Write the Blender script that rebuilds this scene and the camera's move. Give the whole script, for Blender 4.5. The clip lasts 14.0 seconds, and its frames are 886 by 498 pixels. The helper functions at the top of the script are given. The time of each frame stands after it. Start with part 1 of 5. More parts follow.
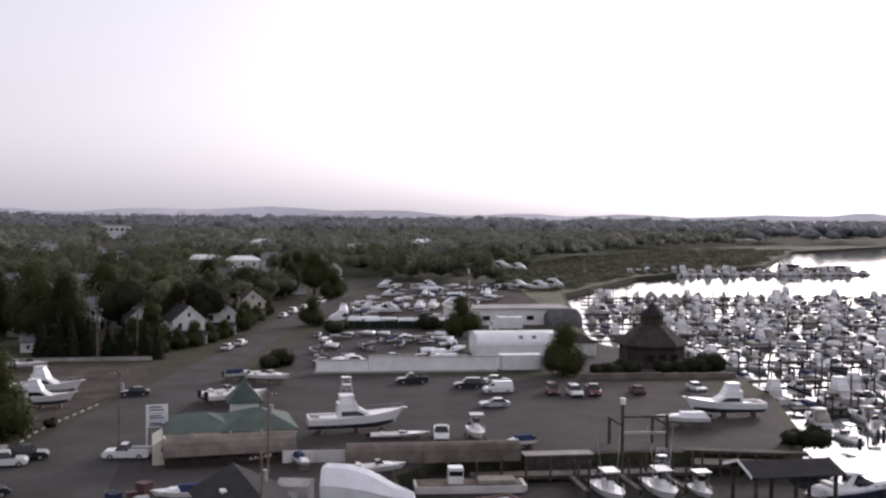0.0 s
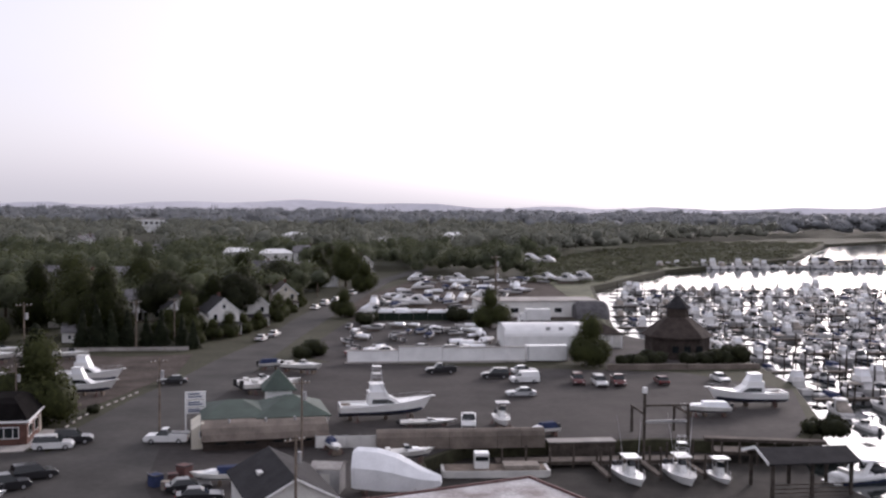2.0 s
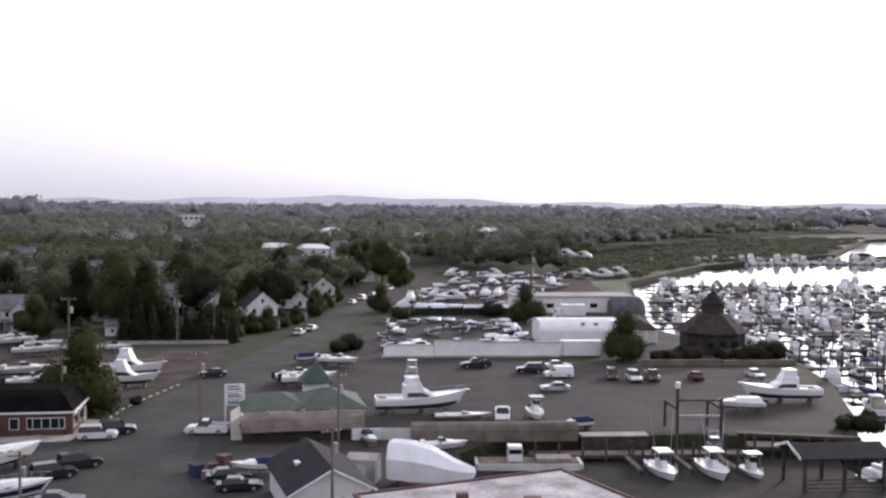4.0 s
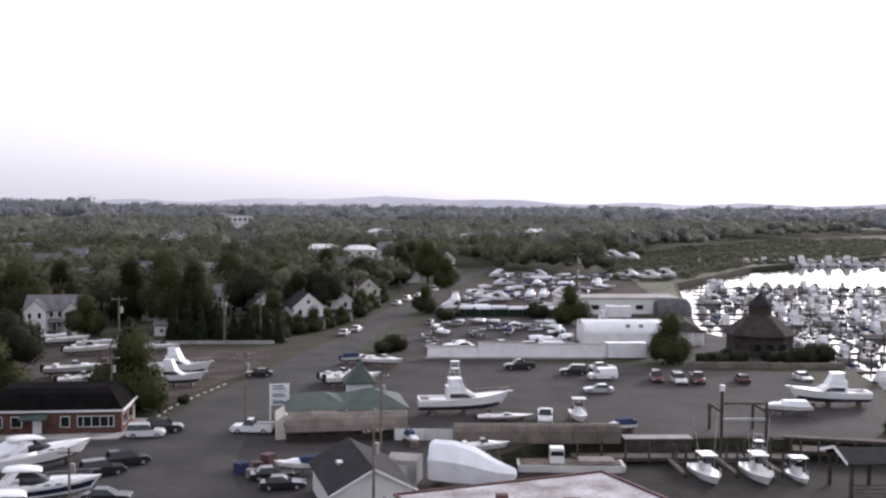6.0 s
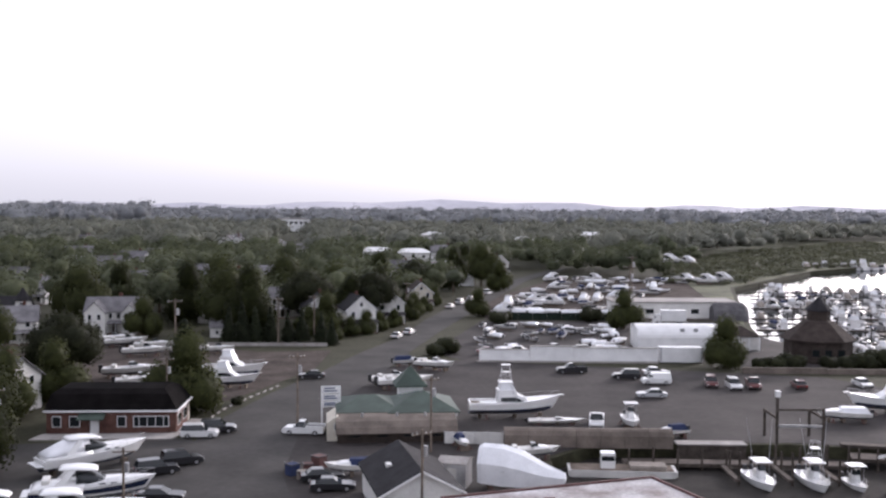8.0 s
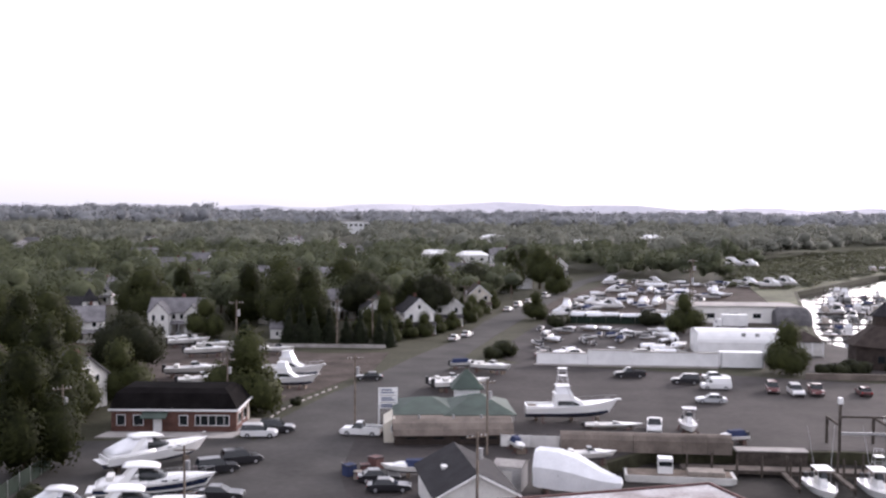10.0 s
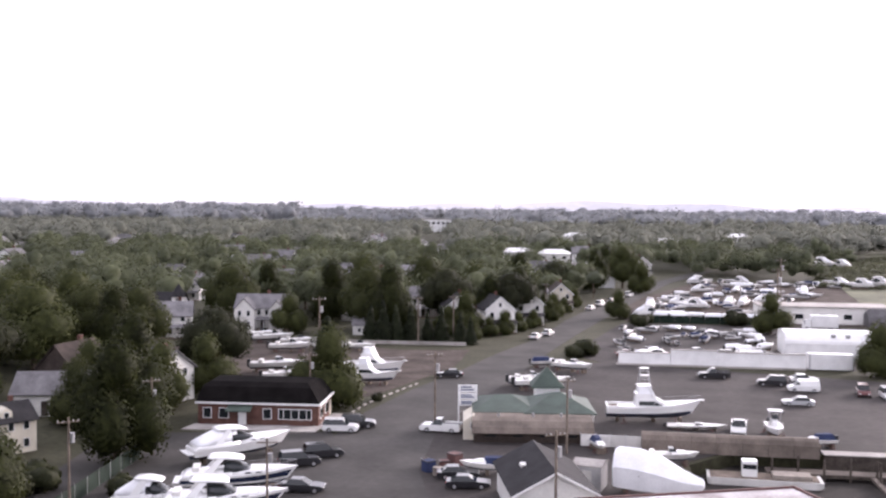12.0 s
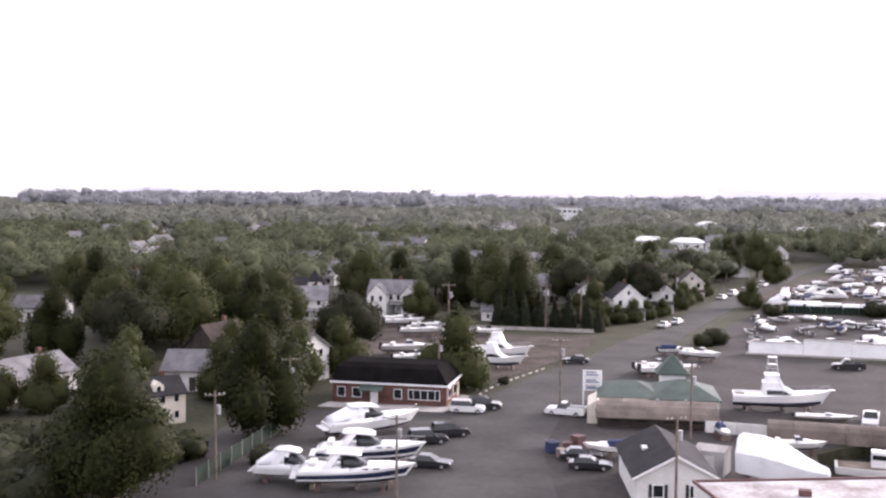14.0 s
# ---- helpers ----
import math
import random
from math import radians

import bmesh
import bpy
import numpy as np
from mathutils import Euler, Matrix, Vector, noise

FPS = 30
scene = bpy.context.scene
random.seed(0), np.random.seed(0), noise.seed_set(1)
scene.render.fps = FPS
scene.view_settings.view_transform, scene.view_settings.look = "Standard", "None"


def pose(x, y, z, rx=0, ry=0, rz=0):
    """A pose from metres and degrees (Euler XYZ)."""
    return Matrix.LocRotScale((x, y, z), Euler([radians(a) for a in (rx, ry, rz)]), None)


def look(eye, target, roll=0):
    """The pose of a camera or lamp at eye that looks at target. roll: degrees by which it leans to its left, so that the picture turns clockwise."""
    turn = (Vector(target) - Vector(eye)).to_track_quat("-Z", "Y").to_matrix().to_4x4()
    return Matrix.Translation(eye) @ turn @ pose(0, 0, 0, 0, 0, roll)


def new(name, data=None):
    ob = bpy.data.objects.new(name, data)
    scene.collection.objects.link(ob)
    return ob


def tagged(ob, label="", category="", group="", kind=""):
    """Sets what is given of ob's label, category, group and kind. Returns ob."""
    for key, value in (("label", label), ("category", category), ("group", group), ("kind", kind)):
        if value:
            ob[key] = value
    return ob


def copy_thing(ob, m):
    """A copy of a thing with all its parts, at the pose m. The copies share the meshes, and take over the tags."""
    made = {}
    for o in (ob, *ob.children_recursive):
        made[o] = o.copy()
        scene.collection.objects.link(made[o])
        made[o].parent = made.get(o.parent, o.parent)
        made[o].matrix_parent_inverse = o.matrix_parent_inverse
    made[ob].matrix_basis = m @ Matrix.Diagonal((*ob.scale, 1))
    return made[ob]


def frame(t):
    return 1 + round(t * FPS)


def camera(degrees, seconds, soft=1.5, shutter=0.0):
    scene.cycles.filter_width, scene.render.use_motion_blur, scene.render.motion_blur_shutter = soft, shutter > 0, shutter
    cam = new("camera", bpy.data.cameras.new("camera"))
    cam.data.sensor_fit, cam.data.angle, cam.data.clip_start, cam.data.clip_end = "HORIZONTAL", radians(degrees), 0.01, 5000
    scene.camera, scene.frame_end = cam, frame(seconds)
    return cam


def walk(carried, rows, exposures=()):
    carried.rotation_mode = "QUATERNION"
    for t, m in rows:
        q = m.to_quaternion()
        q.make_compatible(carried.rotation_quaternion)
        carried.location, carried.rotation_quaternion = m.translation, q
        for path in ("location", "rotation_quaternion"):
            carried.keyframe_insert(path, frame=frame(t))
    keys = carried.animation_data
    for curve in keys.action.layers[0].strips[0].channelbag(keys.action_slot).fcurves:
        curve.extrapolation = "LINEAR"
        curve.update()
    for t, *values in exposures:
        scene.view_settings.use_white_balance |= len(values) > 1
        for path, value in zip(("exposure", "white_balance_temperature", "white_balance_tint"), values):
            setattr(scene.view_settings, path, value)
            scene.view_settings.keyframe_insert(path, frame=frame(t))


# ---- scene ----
cam = camera(47.0, 14.0, soft=2.4)
# seconds, eye x y z, yaw (to the left), pitch (up), lean to the left
PATH = [
    (0.0, -1.00, 5.99, 29.65, -8.60, -2.04, 0.61),
    (0.5, -1.08, 5.14, 29.71, -8.26, -2.13, 0.55),
    (1.0, -1.15, 3.87, 29.73, -7.83, -2.22, 0.54),
    (1.5, -1.17, 2.64, 29.76, -7.36, -2.33, 0.53),
    (2.0, -1.09, 1.77, 29.83, -6.86, -2.45, 0.52),
    (2.5, -1.04, 1.08, 29.93, -6.34, -2.58, 0.51),
    (5.0, -0.78, -0.34, 30.02, -3.55, -2.76, 0.45),
    (5.5, -0.54, -0.48, 30.09, -2.83, -2.73, 0.42),
    (6.0, -0.42, -0.52, 30.08, -2.14, -2.70, 0.40),
    (6.5, -0.40, -0.60, 30.07, -1.45, -2.65, 0.35),
    (7.0, -0.27, -0.64, 30.04, -0.72, -2.61, 0.33),
    (7.5, -0.03, -0.60, 30.06, 0.10, -2.58, 0.31),
    (8.0, 0.15, -0.52, 30.08, 0.95, -2.54, 0.32),
    (10.5, 0.56, -0.98, 30.18, 5.23, -2.40, 0.35),
    (11.0, 0.68, -0.85, 30.18, 6.30, -2.42, 0.37),
    (11.5, 0.84, -1.09, 30.18, 7.57, -2.46, 0.43),
    (12.0, 0.78, -1.08, 30.11, 8.92, -2.55, 0.39),
    (12.5, 0.85, -1.71, 30.09, 10.48, -2.69, 0.31),
    (13.0, 1.17, -2.80, 30.11, 12.33, -2.86, 0.23),
    (13.5, 1.82, -3.93, 30.12, 14.43, -3.06, 0.19),
    (14.0, 2.15, -4.34, 30.08, 16.30, -3.25, 0.29),
]


def aimed(x, y, z, yaw, pitch, lean):
    w, p = radians(yaw), radians(pitch)
    ahead = Vector((-math.sin(w) * math.cos(p), math.cos(w) * math.cos(p), math.sin(p)))
    return look((x, y, z), Vector((x, y, z)) + ahead, lean)


walk(cam, [(t, aimed(x, y, z, yaw, pitch, lean)) for t, x, y, z, yaw, pitch, lean in PATH],
     exposures=[(0.0, -0.66, 6200, 20), (2.5, -0.38, 6150, 20), (5.0, -0.17, 6050, 18), (8.0, -0.08, 6050, 18), (11.0, 0.42, 6200, 22), (14.0, 0.74, 6300, 24)])

# ---------------------------------------------------------------- light
SUN_SIDE, SUN_UP = 40.0, 15.0  # degrees to the right of +y, degrees up
world = bpy.data.worlds.new("sky")
scene.world = world
world.use_nodes = True
wt = world.node_tree
sky = wt.nodes.new("ShaderNodeTexSky")
sky.sky_type = "NISHITA"
sky.sun_disc = False
sky.sun_elevation, sky.sun_rotation = radians(SUN_UP), radians(SUN_SIDE)
sky.air_density, sky.dust_density, sky.ozone_density = 1.0, 4.0, 1.0
# thin bright overcast: the clear sky is veiled by pale haze
veil = wt.nodes.new("ShaderNodeMix")
veil.data_type, veil.blend_type = "RGBA", "ADD"
veil.inputs["Factor"].default_value = 1.0
thin = wt.nodes.new("ShaderNodeHueSaturation")
thin.inputs["Saturation"].default_value, thin.inputs["Value"].default_value = 0.3, 0.14
wt.links.new(sky.outputs[0], thin.inputs["Color"])
wt.links.new(thin.outputs[0], veil.inputs[6])
veil.inputs[7].default_value = (0.73, 0.72, 0.75, 1)
wt.links.new(veil.outputs[2], wt.nodes["Background"].inputs["Color"])
wt.nodes["Background"].inputs["Strength"].default_value = 1.0
sun = new("sun", bpy.data.lights.new("sun", "SUN"))
sun.data.energy, sun.data.angle, sun.data.color = 2.0, radians(10), (1.0, 0.89, 0.80)
a, e = radians(SUN_SIDE), radians(SUN_UP)
sun.matrix_world = look((0, 0, 200), Vector((0, 0, 200)) - Vector((math.sin(a) * math.cos(e), math.cos(a) * math.cos(e), math.sin(e))))


# ---------------------------------------------------------------- materials
def mat(name, color, rough=0.8, metal=0.0, vary=0.25, size=2.0, fine=0.15, bump=0.0, tone=None, coat=0.0, per_object=0.0):
    """A surface with stains of about `size` metres, a finer grain, and relief."""
    m = bpy.data.materials.new(name)
    m.use_nodes = True
    t = m.node_tree
    b = t.nodes["Principled BSDF"]
    b.inputs["Roughness"].default_value, b.inputs["Metallic"].default_value = rough, metal
    b.inputs["Coat Weight"].default_value = coat
    if rough >= 0.8:
        b.inputs["Specular IOR Level"].default_value = 0.2 if rough < 0.93 else 0.03
    geo = t.nodes.new("ShaderNodeNewGeometry")
    big, small = t.nodes.new("ShaderNodeTexNoise"), t.nodes.new("ShaderNodeTexNoise")
    big.inputs["Scale"].default_value, big.inputs["Detail"].default_value = 1.0 / size, 4
    small.inputs["Scale"].default_value, small.inputs["Detail"].default_value = 9.0 / size, 3
    for n in (big, small):
        t.links.new(geo.outputs["Position"], n.inputs["Vector"])
    ramp = t.nodes.new("ShaderNodeValToRGB")
    dark = tone or tuple(c * (1 - vary) for c in color)
    light = color if tone else tuple(min(1, c * (1 + vary)) for c in color)
    ramp.color_ramp.elements[0].position, ramp.color_ramp.elements[1].position = 0.32, 0.68
    ramp.color_ramp.elements[0].color, ramp.color_ramp.elements[1].color = (*dark, 1), (*light, 1)
    t.links.new(big.outputs["Fac"], ramp.inputs["Fac"])
    hsv = t.nodes.new("ShaderNodeHueSaturation")
    span = t.nodes.new("ShaderNodeMapRange")
    span.inputs["From Min"].default_value, span.inputs["From Max"].default_value = 0.3, 0.7
    span.inputs["To Min"].default_value, span.inputs["To Max"].default_value = 1 - fine, 1 + fine
    t.links.new(small.outputs["Fac"], span.inputs["Value"])
    value = span.outputs[0]
    if per_object:
        info, own, times = t.nodes.new("ShaderNodeObjectInfo"), t.nodes.new("ShaderNodeMapRange"), t.nodes.new("ShaderNodeMath")
        own.inputs["To Min"].default_value, own.inputs["To Max"].default_value = 1 - per_object, 1 + per_object
        times.operation = "MULTIPLY"
        t.links.new(info.outputs["Random"], own.inputs["Value"])
        t.links.new(own.outputs[0], times.inputs[0])
        t.links.new(value, times.inputs[1])
        value = times.outputs[0]
    t.links.new(value, hsv.inputs["Value"])
    t.links.new(ramp.outputs["Color"], hsv.inputs["Color"])
    t.links.new(hsv.outputs["Color"], b.inputs["Base Color"])
    if bump:
        bp = t.nodes.new("ShaderNodeBump")
        bp.inputs["Strength"].default_value, bp.inputs["Distance"].default_value = 0.6, bump
        t.links.new(small.outputs["Fac"], bp.inputs["Height"])
        t.links.new(bp.outputs["Normal"], b.inputs["Normal"])
    return m


def leafy(name, color, tone, per_object=0.3, size=1.6):
    m = mat(name, color, 0.65, vary=0.4, size=size, fine=0.25, tone=tone, per_object=per_object)
    t = m.node_tree
    b = t.nodes["Principled BSDF"]
    b.inputs["Specular IOR Level"].default_value = 0.12
    back, mix = t.nodes.new("ShaderNodeBsdfTranslucent"), t.nodes.new("ShaderNodeMixShader")
    mix.inputs["Fac"].default_value = 0.36
    t.links.new(b.inputs["Base Color"].links[0].from_socket, back.inputs["Color"])
    t.links.new(b.outputs[0], mix.inputs[1])
    t.links.new(back.outputs[0], mix.inputs[2])
    t.links.new(mix.outputs[0], t.nodes["Material Output"].inputs["Surface"])
    return m


ASPHALT = mat("asphalt", (0.050, 0.047, 0.044), 0.85, vary=0.25, size=7, fine=0.12, bump=0.01)
LOT = mat("gravel_lot", (0.044, 0.039, 0.037), 0.9, vary=0.28, size=9, fine=0.16, bump=0.02)
DIRT = mat("dirt", (0.085, 0.072, 0.064), 0.95, vary=0.3, size=6, fine=0.2, bump=0.03)
GRASS = mat("grass", (0.050, 0.050, 0.029), 0.9, vary=0.4, size=8, fine=0.3, bump=0.05, tone=(0.034, 0.033, 0.018))
MARSH = mat("marsh_grass", (0.105, 0.108, 0.068), 0.9, vary=0.35, size=18, fine=0.25, bump=0.1)
CONCRETE = mat("concrete", (0.33, 0.31, 0.29), 0.85, vary=0.2, size=3, bump=0.01)
TIMBER = mat("weathered_timber", (0.16, 0.13, 0.105), 0.9, vary=0.35, size=1.2, bump=0.01)
DOCKWOOD = mat("wet_dock_timber", (0.088, 0.073, 0.062), 0.9, vary=0.3, size=1.5, bump=0.01)
DARKWOOD = mat("dark_piling", (0.06, 0.05, 0.042), 0.9, vary=0.35, size=0.8, bump=0.02)
GELCOAT = mat("white_gelcoat", (0.78, 0.78, 0.77), 0.25, vary=0.05, size=2.5, fine=0.03, coat=0.5)
OFFWHITE = mat("aged_gelcoat", (0.62, 0.61, 0.58), 0.4, vary=0.12, size=1.5, fine=0.05, per_object=0.18)
# greyed white: the boats' backlit dimness is put into this colour
MOORED = mat("weathered_gelcoat", (0.58, 0.57, 0.56), 0.4, vary=0.15, size=2, fine=0.05, per_object=0.4)
NAVY = mat("navy_paint", (0.02, 0.028, 0.06), 0.25, vary=0.2, size=2, coat=0.5)
BOTTOM = mat("bottom_paint", (0.05, 0.06, 0.09), 0.7, vary=0.3, size=1.5)
BLACKTRIM = mat("black_trim", (0.02, 0.02, 0.022), 0.4, vary=0.2, size=1)
CANVAS = mat("blue_canvas", (0.028, 0.038, 0.085), 0.85, vary=0.2, size=1)
TANCANVAS = mat("tan_canvas", (0.26, 0.23, 0.20), 0.85, vary=0.2, size=1)
SHRINK = mat("shrink_wrap", (0.80, 0.81, 0.83), 0.35, vary=0.06, size=1.5, fine=0.05, bump=0.03)
GLASS = mat("dark_glass", (0.015, 0.018, 0.02), 0.06, vary=0.1, size=3, fine=0.02)
STEEL = mat("galvanised_steel", (0.42, 0.42, 0.43), 0.4, metal=0.7, vary=0.15, size=1)
RUBBER = mat("tyre_rubber", (0.02, 0.02, 0.02), 0.85, vary=0.15, size=0.3)
LAMPRED = mat("red_lens", (0.35, 0.02, 0.02), 0.2, vary=0.1, size=0.3)
LAMPCLEAR = mat("clear_lens", (0.65, 0.65, 0.62), 0.12, vary=0.05, size=0.3)
BRICK = mat("red_brick", (0.105, 0.055, 0.044), 0.85, vary=0.25, size=0.8, fine=0.2, bump=0.01)
SHINGLE = mat("dark_shingle", (0.026, 0.025, 0.027), 0.9, vary=0.25, size=1.5, fine=0.2, bump=0.02)
TARROOF = mat("tarry_dark_shingle", (0.009, 0.008, 0.008), 0.95, vary=0.3, size=1.5, fine=0.2, bump=0.02)
GREYSHINGLE = mat("grey_shingle", (0.15, 0.145, 0.15), 0.9, vary=0.25, size=1.8, fine=0.2, bump=0.02, per_object=0.3)
BROWNSHINGLE = mat("brown_shingle", (0.046, 0.036, 0.031), 0.9, vary=0.3, size=1.5, fine=0.2, bump=0.02)
FENCEGREEN = mat("green_mesh", (0.014, 0.024, 0.017), 0.85, vary=0.3, size=1.5, fine=0.2)
GREENROOF = mat("green_roof", (0.046, 0.068, 0.054), 0.7, vary=0.2, size=2, fine=0.12)
TANROOF = mat("tan_roof", (0.155, 0.130, 0.110), 0.8, vary=0.3, size=2.2, fine=0.12, bump=0.01)
SIDING = mat("white_siding", (0.66, 0.65, 0.62), 0.7, vary=0.1, size=2.5, fine=0.06, per_object=0.12)
CREAM = mat("cream_siding", (0.58, 0.54, 0.45), 0.7, vary=0.12, size=2.5, fine=0.06)
WHITEPAINT = mat("white_paint", (0.76, 0.76, 0.75), 0.55, vary=0.08, size=2, fine=0.04)
FLATROOF = mat("weathered_roof_coating", (0.48, 0.47, 0.48), 0.75, vary=0.4, size=3.2, fine=0.25, bump=0.01, tone=(0.19, 0.16, 0.15))
RUSTTRIM = mat("rust_red_coping", (0.10, 0.045, 0.04), 0.7, vary=0.25, size=1)
BARK = mat("bark", (0.10, 0.08, 0.06), 0.95, vary=0.3, size=0.6, bump=0.03)
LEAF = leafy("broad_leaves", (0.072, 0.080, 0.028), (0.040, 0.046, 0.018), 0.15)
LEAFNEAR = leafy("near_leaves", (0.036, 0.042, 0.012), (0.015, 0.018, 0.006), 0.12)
# greens lightened and greyed to carry the mid-distance haze
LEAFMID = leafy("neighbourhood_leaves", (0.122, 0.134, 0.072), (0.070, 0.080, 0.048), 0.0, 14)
LEAFDARK = leafy("dark_leaves", (0.046, 0.050, 0.024), (0.024, 0.027, 0.014))
# distance haze is mixed into the next two leaf colours
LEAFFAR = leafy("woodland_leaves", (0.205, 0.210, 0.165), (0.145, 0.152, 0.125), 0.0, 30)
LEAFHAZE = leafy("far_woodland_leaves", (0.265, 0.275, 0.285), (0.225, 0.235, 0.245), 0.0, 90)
NEEDLE = leafy("conifer_needles", (0.038, 0.046, 0.024), (0.020, 0.025, 0.014))

WATER = bpy.data.materials.new("harbour_water")
WATER.use_nodes = True
wn = WATER.node_tree
wb = wn.nodes["Principled BSDF"]
wb.inputs["Base Color"].default_value = (0.018, 0.022, 0.022, 1)
wb.inputs["Roughness"].default_value, wb.inputs["IOR"].default_value = 0.06, 1.33
wnoise, wgeo, wbump = wn.nodes.new("ShaderNodeTexNoise"), wn.nodes.new("ShaderNodeNewGeometry"), wn.nodes.new("ShaderNodeBump")
wnoise.inputs["Scale"].default_value, wnoise.inputs["Detail"].default_value = 0.7, 4
wbump.inputs["Strength"].default_value, wbump.inputs["Distance"].default_value = 0.25, 0.06
wn.links.new(wgeo.outputs["Position"], wnoise.inputs["Vector"])
wn.links.new(wnoise.outputs["Fac"], wbump.inputs["Height"])
wn.links.new(wbump.outputs["Normal"], wb.inputs["Normal"])


# ---------------------------------------------------------------- mesh helpers
def mesh_of(name, bm, material):
    me = bpy.data.meshes.new(name)
    bm.normal_update()
    bm.to_mesh(me)
    bm.free()
    me.materials.append(material)
    return me


def part(name, bm, material, parent, label="", smooth=False):
    """One mesh object under a thing or a part."""
    me = mesh_of(name, bm, material)
    if smooth:
        me.polygons.foreach_set("use_smooth", [True] * len(me.polygons))
    ob = new(name, me)
    ob.parent = parent
    return tagged(ob, label)


def thing(name, label, category, group="", at=(0, 0, 0), turn=0.0, kind=""):
    ob = new(name)
    ob.matrix_basis = pose(*at, 0, 0, turn)
    return tagged(ob, label, category, group, kind)


def box(bm, x0, x1, y0, y1, z0, z1, bevel=0.0):
    v = [bm.verts.new((x, y, z)) for z in (z0, z1) for x, y in ((x0, y0), (x1, y0), (x1, y1), (x0, y1))]
    fs = [bm.faces.new([v[i] for i in f]) for f in ((3, 2, 1, 0), (4, 5, 6, 7), (0, 1, 5, 4), (1, 2, 6, 5), (2, 3, 7, 6), (3, 0, 4, 7))]
    if bevel:
        es = list({e for f in fs for e in f.edges})
        bmesh.ops.bevel(bm, geom=es, offset=bevel, segments=2, affect="EDGES", profile=0.5)
    return bm


def boxed(*args, **kw):
    return box(bmesh.new(), *args, **kw)


def prism(bm, ring, z0, z1):
    """An upright prism over a ring of x, y."""
    low, high = [bm.verts.new((x, y, z0)) for x, y in ring], [bm.verts.new((x, y, z1)) for x, y in ring]
    n = len(ring)
    bm.faces.new(list(reversed(low))), bm.faces.new(high)
    for i in range(n):
        bm.faces.new((low[i], low[(i + 1) % n], high[(i + 1) % n], high[i]))
    return bm


def loft(bm, rings, caps=True):
    """Skin through rings of equal length (lists of x, y, z)."""
    vs = [[bm.verts.new(p) for p in ring] for ring in rings]
    n = len(rings[0])
    for a, b in zip(vs, vs[1:]):
        for i in range(n):
            bm.faces.new((a[i], a[(i + 1) % n], b[(i + 1) % n], b[i]))
    if caps:
        bm.faces.new(list(reversed(vs[0]))), bm.faces.new(vs[-1])
    bmesh.ops.recalc_face_normals(bm, faces=bm.faces)
    return bm


def rod(bm, p, q, r0, r1=None, n=8):
    """A round bar from p to q."""
    p, q = Vector(p), Vector(q)
    r1 = r0 if r1 is None else r1
    ax = (q - p).normalized()
    s = ax.orthogonal().normalized()
    u = ax.cross(s)
    rings = [[c + (s * math.cos(k * math.tau / n) + u * math.sin(k * math.tau / n)) * r for k in range(n)] for c, r in ((p, r0), (q, r1))]
    vs = [[bm.verts.new(c) for c in ring] for ring in rings]
    for i in range(n):
        bm.faces.new((vs[0][i], vs[0][(i + 1) % n], vs[1][(i + 1) % n], vs[1][i]))
    bm.faces.new(list(reversed(vs[0]))), bm.faces.new(vs[1])
    return bm


def slab(name, ring, z0, z1, material, label, category, kind="structure"):
    ob = new(name, mesh_of(name, prism(bmesh.new(), ring, z0, z1), material))
    return tagged(ob, label, category, kind=kind)


# ---------------------------------------------------------------- ground, road, water
WATER_Z = -1.6
SHORE = [(11, 60), (11, 119), (17, 126), (42, 127.5), (60, 124), (68, 134), (78, 163), (82, 188), (69, 232), (72, 250), (100, 372),
         (162, 470), (280, 580), (420, 815), (640, 1000), (2600, 2400), (2600, 20), (60, 40)]


def split_ground():
    """One sheet to the horizon with the basin cut out of it, and a drop along the shore."""
    bm = bmesh.new()
    outer = [(-3000, -600), (3200, -600), (3200, 4200), (-3000, 4200)]
    ov, sv = [bm.verts.new((x, y, 0)) for x, y in outer], [bm.verts.new((x, y, 0)) for x, y in SHORE]
    es = [bm.edges.new((r[i], r[(i + 1) % len(r)])) for r in (ov, sv) for i in range(len(r))]
    bmesh.ops.triangle_fill(bm, edges=es, use_beauty=True)
    low = [bm.verts.new((x, y, -4)) for x, y in SHORE]
    for i in range(len(SHORE)):
        j = (i + 1) % len(SHORE)
        bm.faces.new((sv[i], sv[j], low[j], low[i]))
    bmesh.ops.recalc_face_normals(bm, faces=bm.faces)
    return bm


ground = tagged(new("ground", mesh_of("ground", split_ground(), GRASS)), "rough dark grass and soil ground", "ground", kind="structure")
water = tagged(new("water", mesh_of("water", prism(bmesh.new(), [(-60, 20), (2700, 20), (2700, 2500), (-60, 2500)], -5, WATER_Z), WATER)),
               "still harbour water glaring with the low sky", "water", kind="structure")
# added sheet over the slip water; its dark colour stands for shore reflections
SLIPDARK = mat("tidal_mud", (0.026, 0.023, 0.020), 0.9, vary=0.35, size=3, fine=0.2, bump=0.03)
mud = slab("ground_mud", [(10.9, 59), (11.2, 119.2), (17, 126.1), (42, 127.6), (59.6, 124), (57, 116), (58.5, 104), (54, 92), (57, 41)], -4, WATER_Z + 0.05, SLIPDARK, "dark sheet over the slip water standing in for dark reflections", "mud")
ROAD_L = [(-30, -80), (-30, 60), (-29.8, 89), (-33.3, 121.5), (-32.7, 141), (-29.5, 159), (-24.3, 180), (-20, 202), (-13.5, 226), (-8.5, 264), (2.2, 320), (20, 400), (45, 480)]
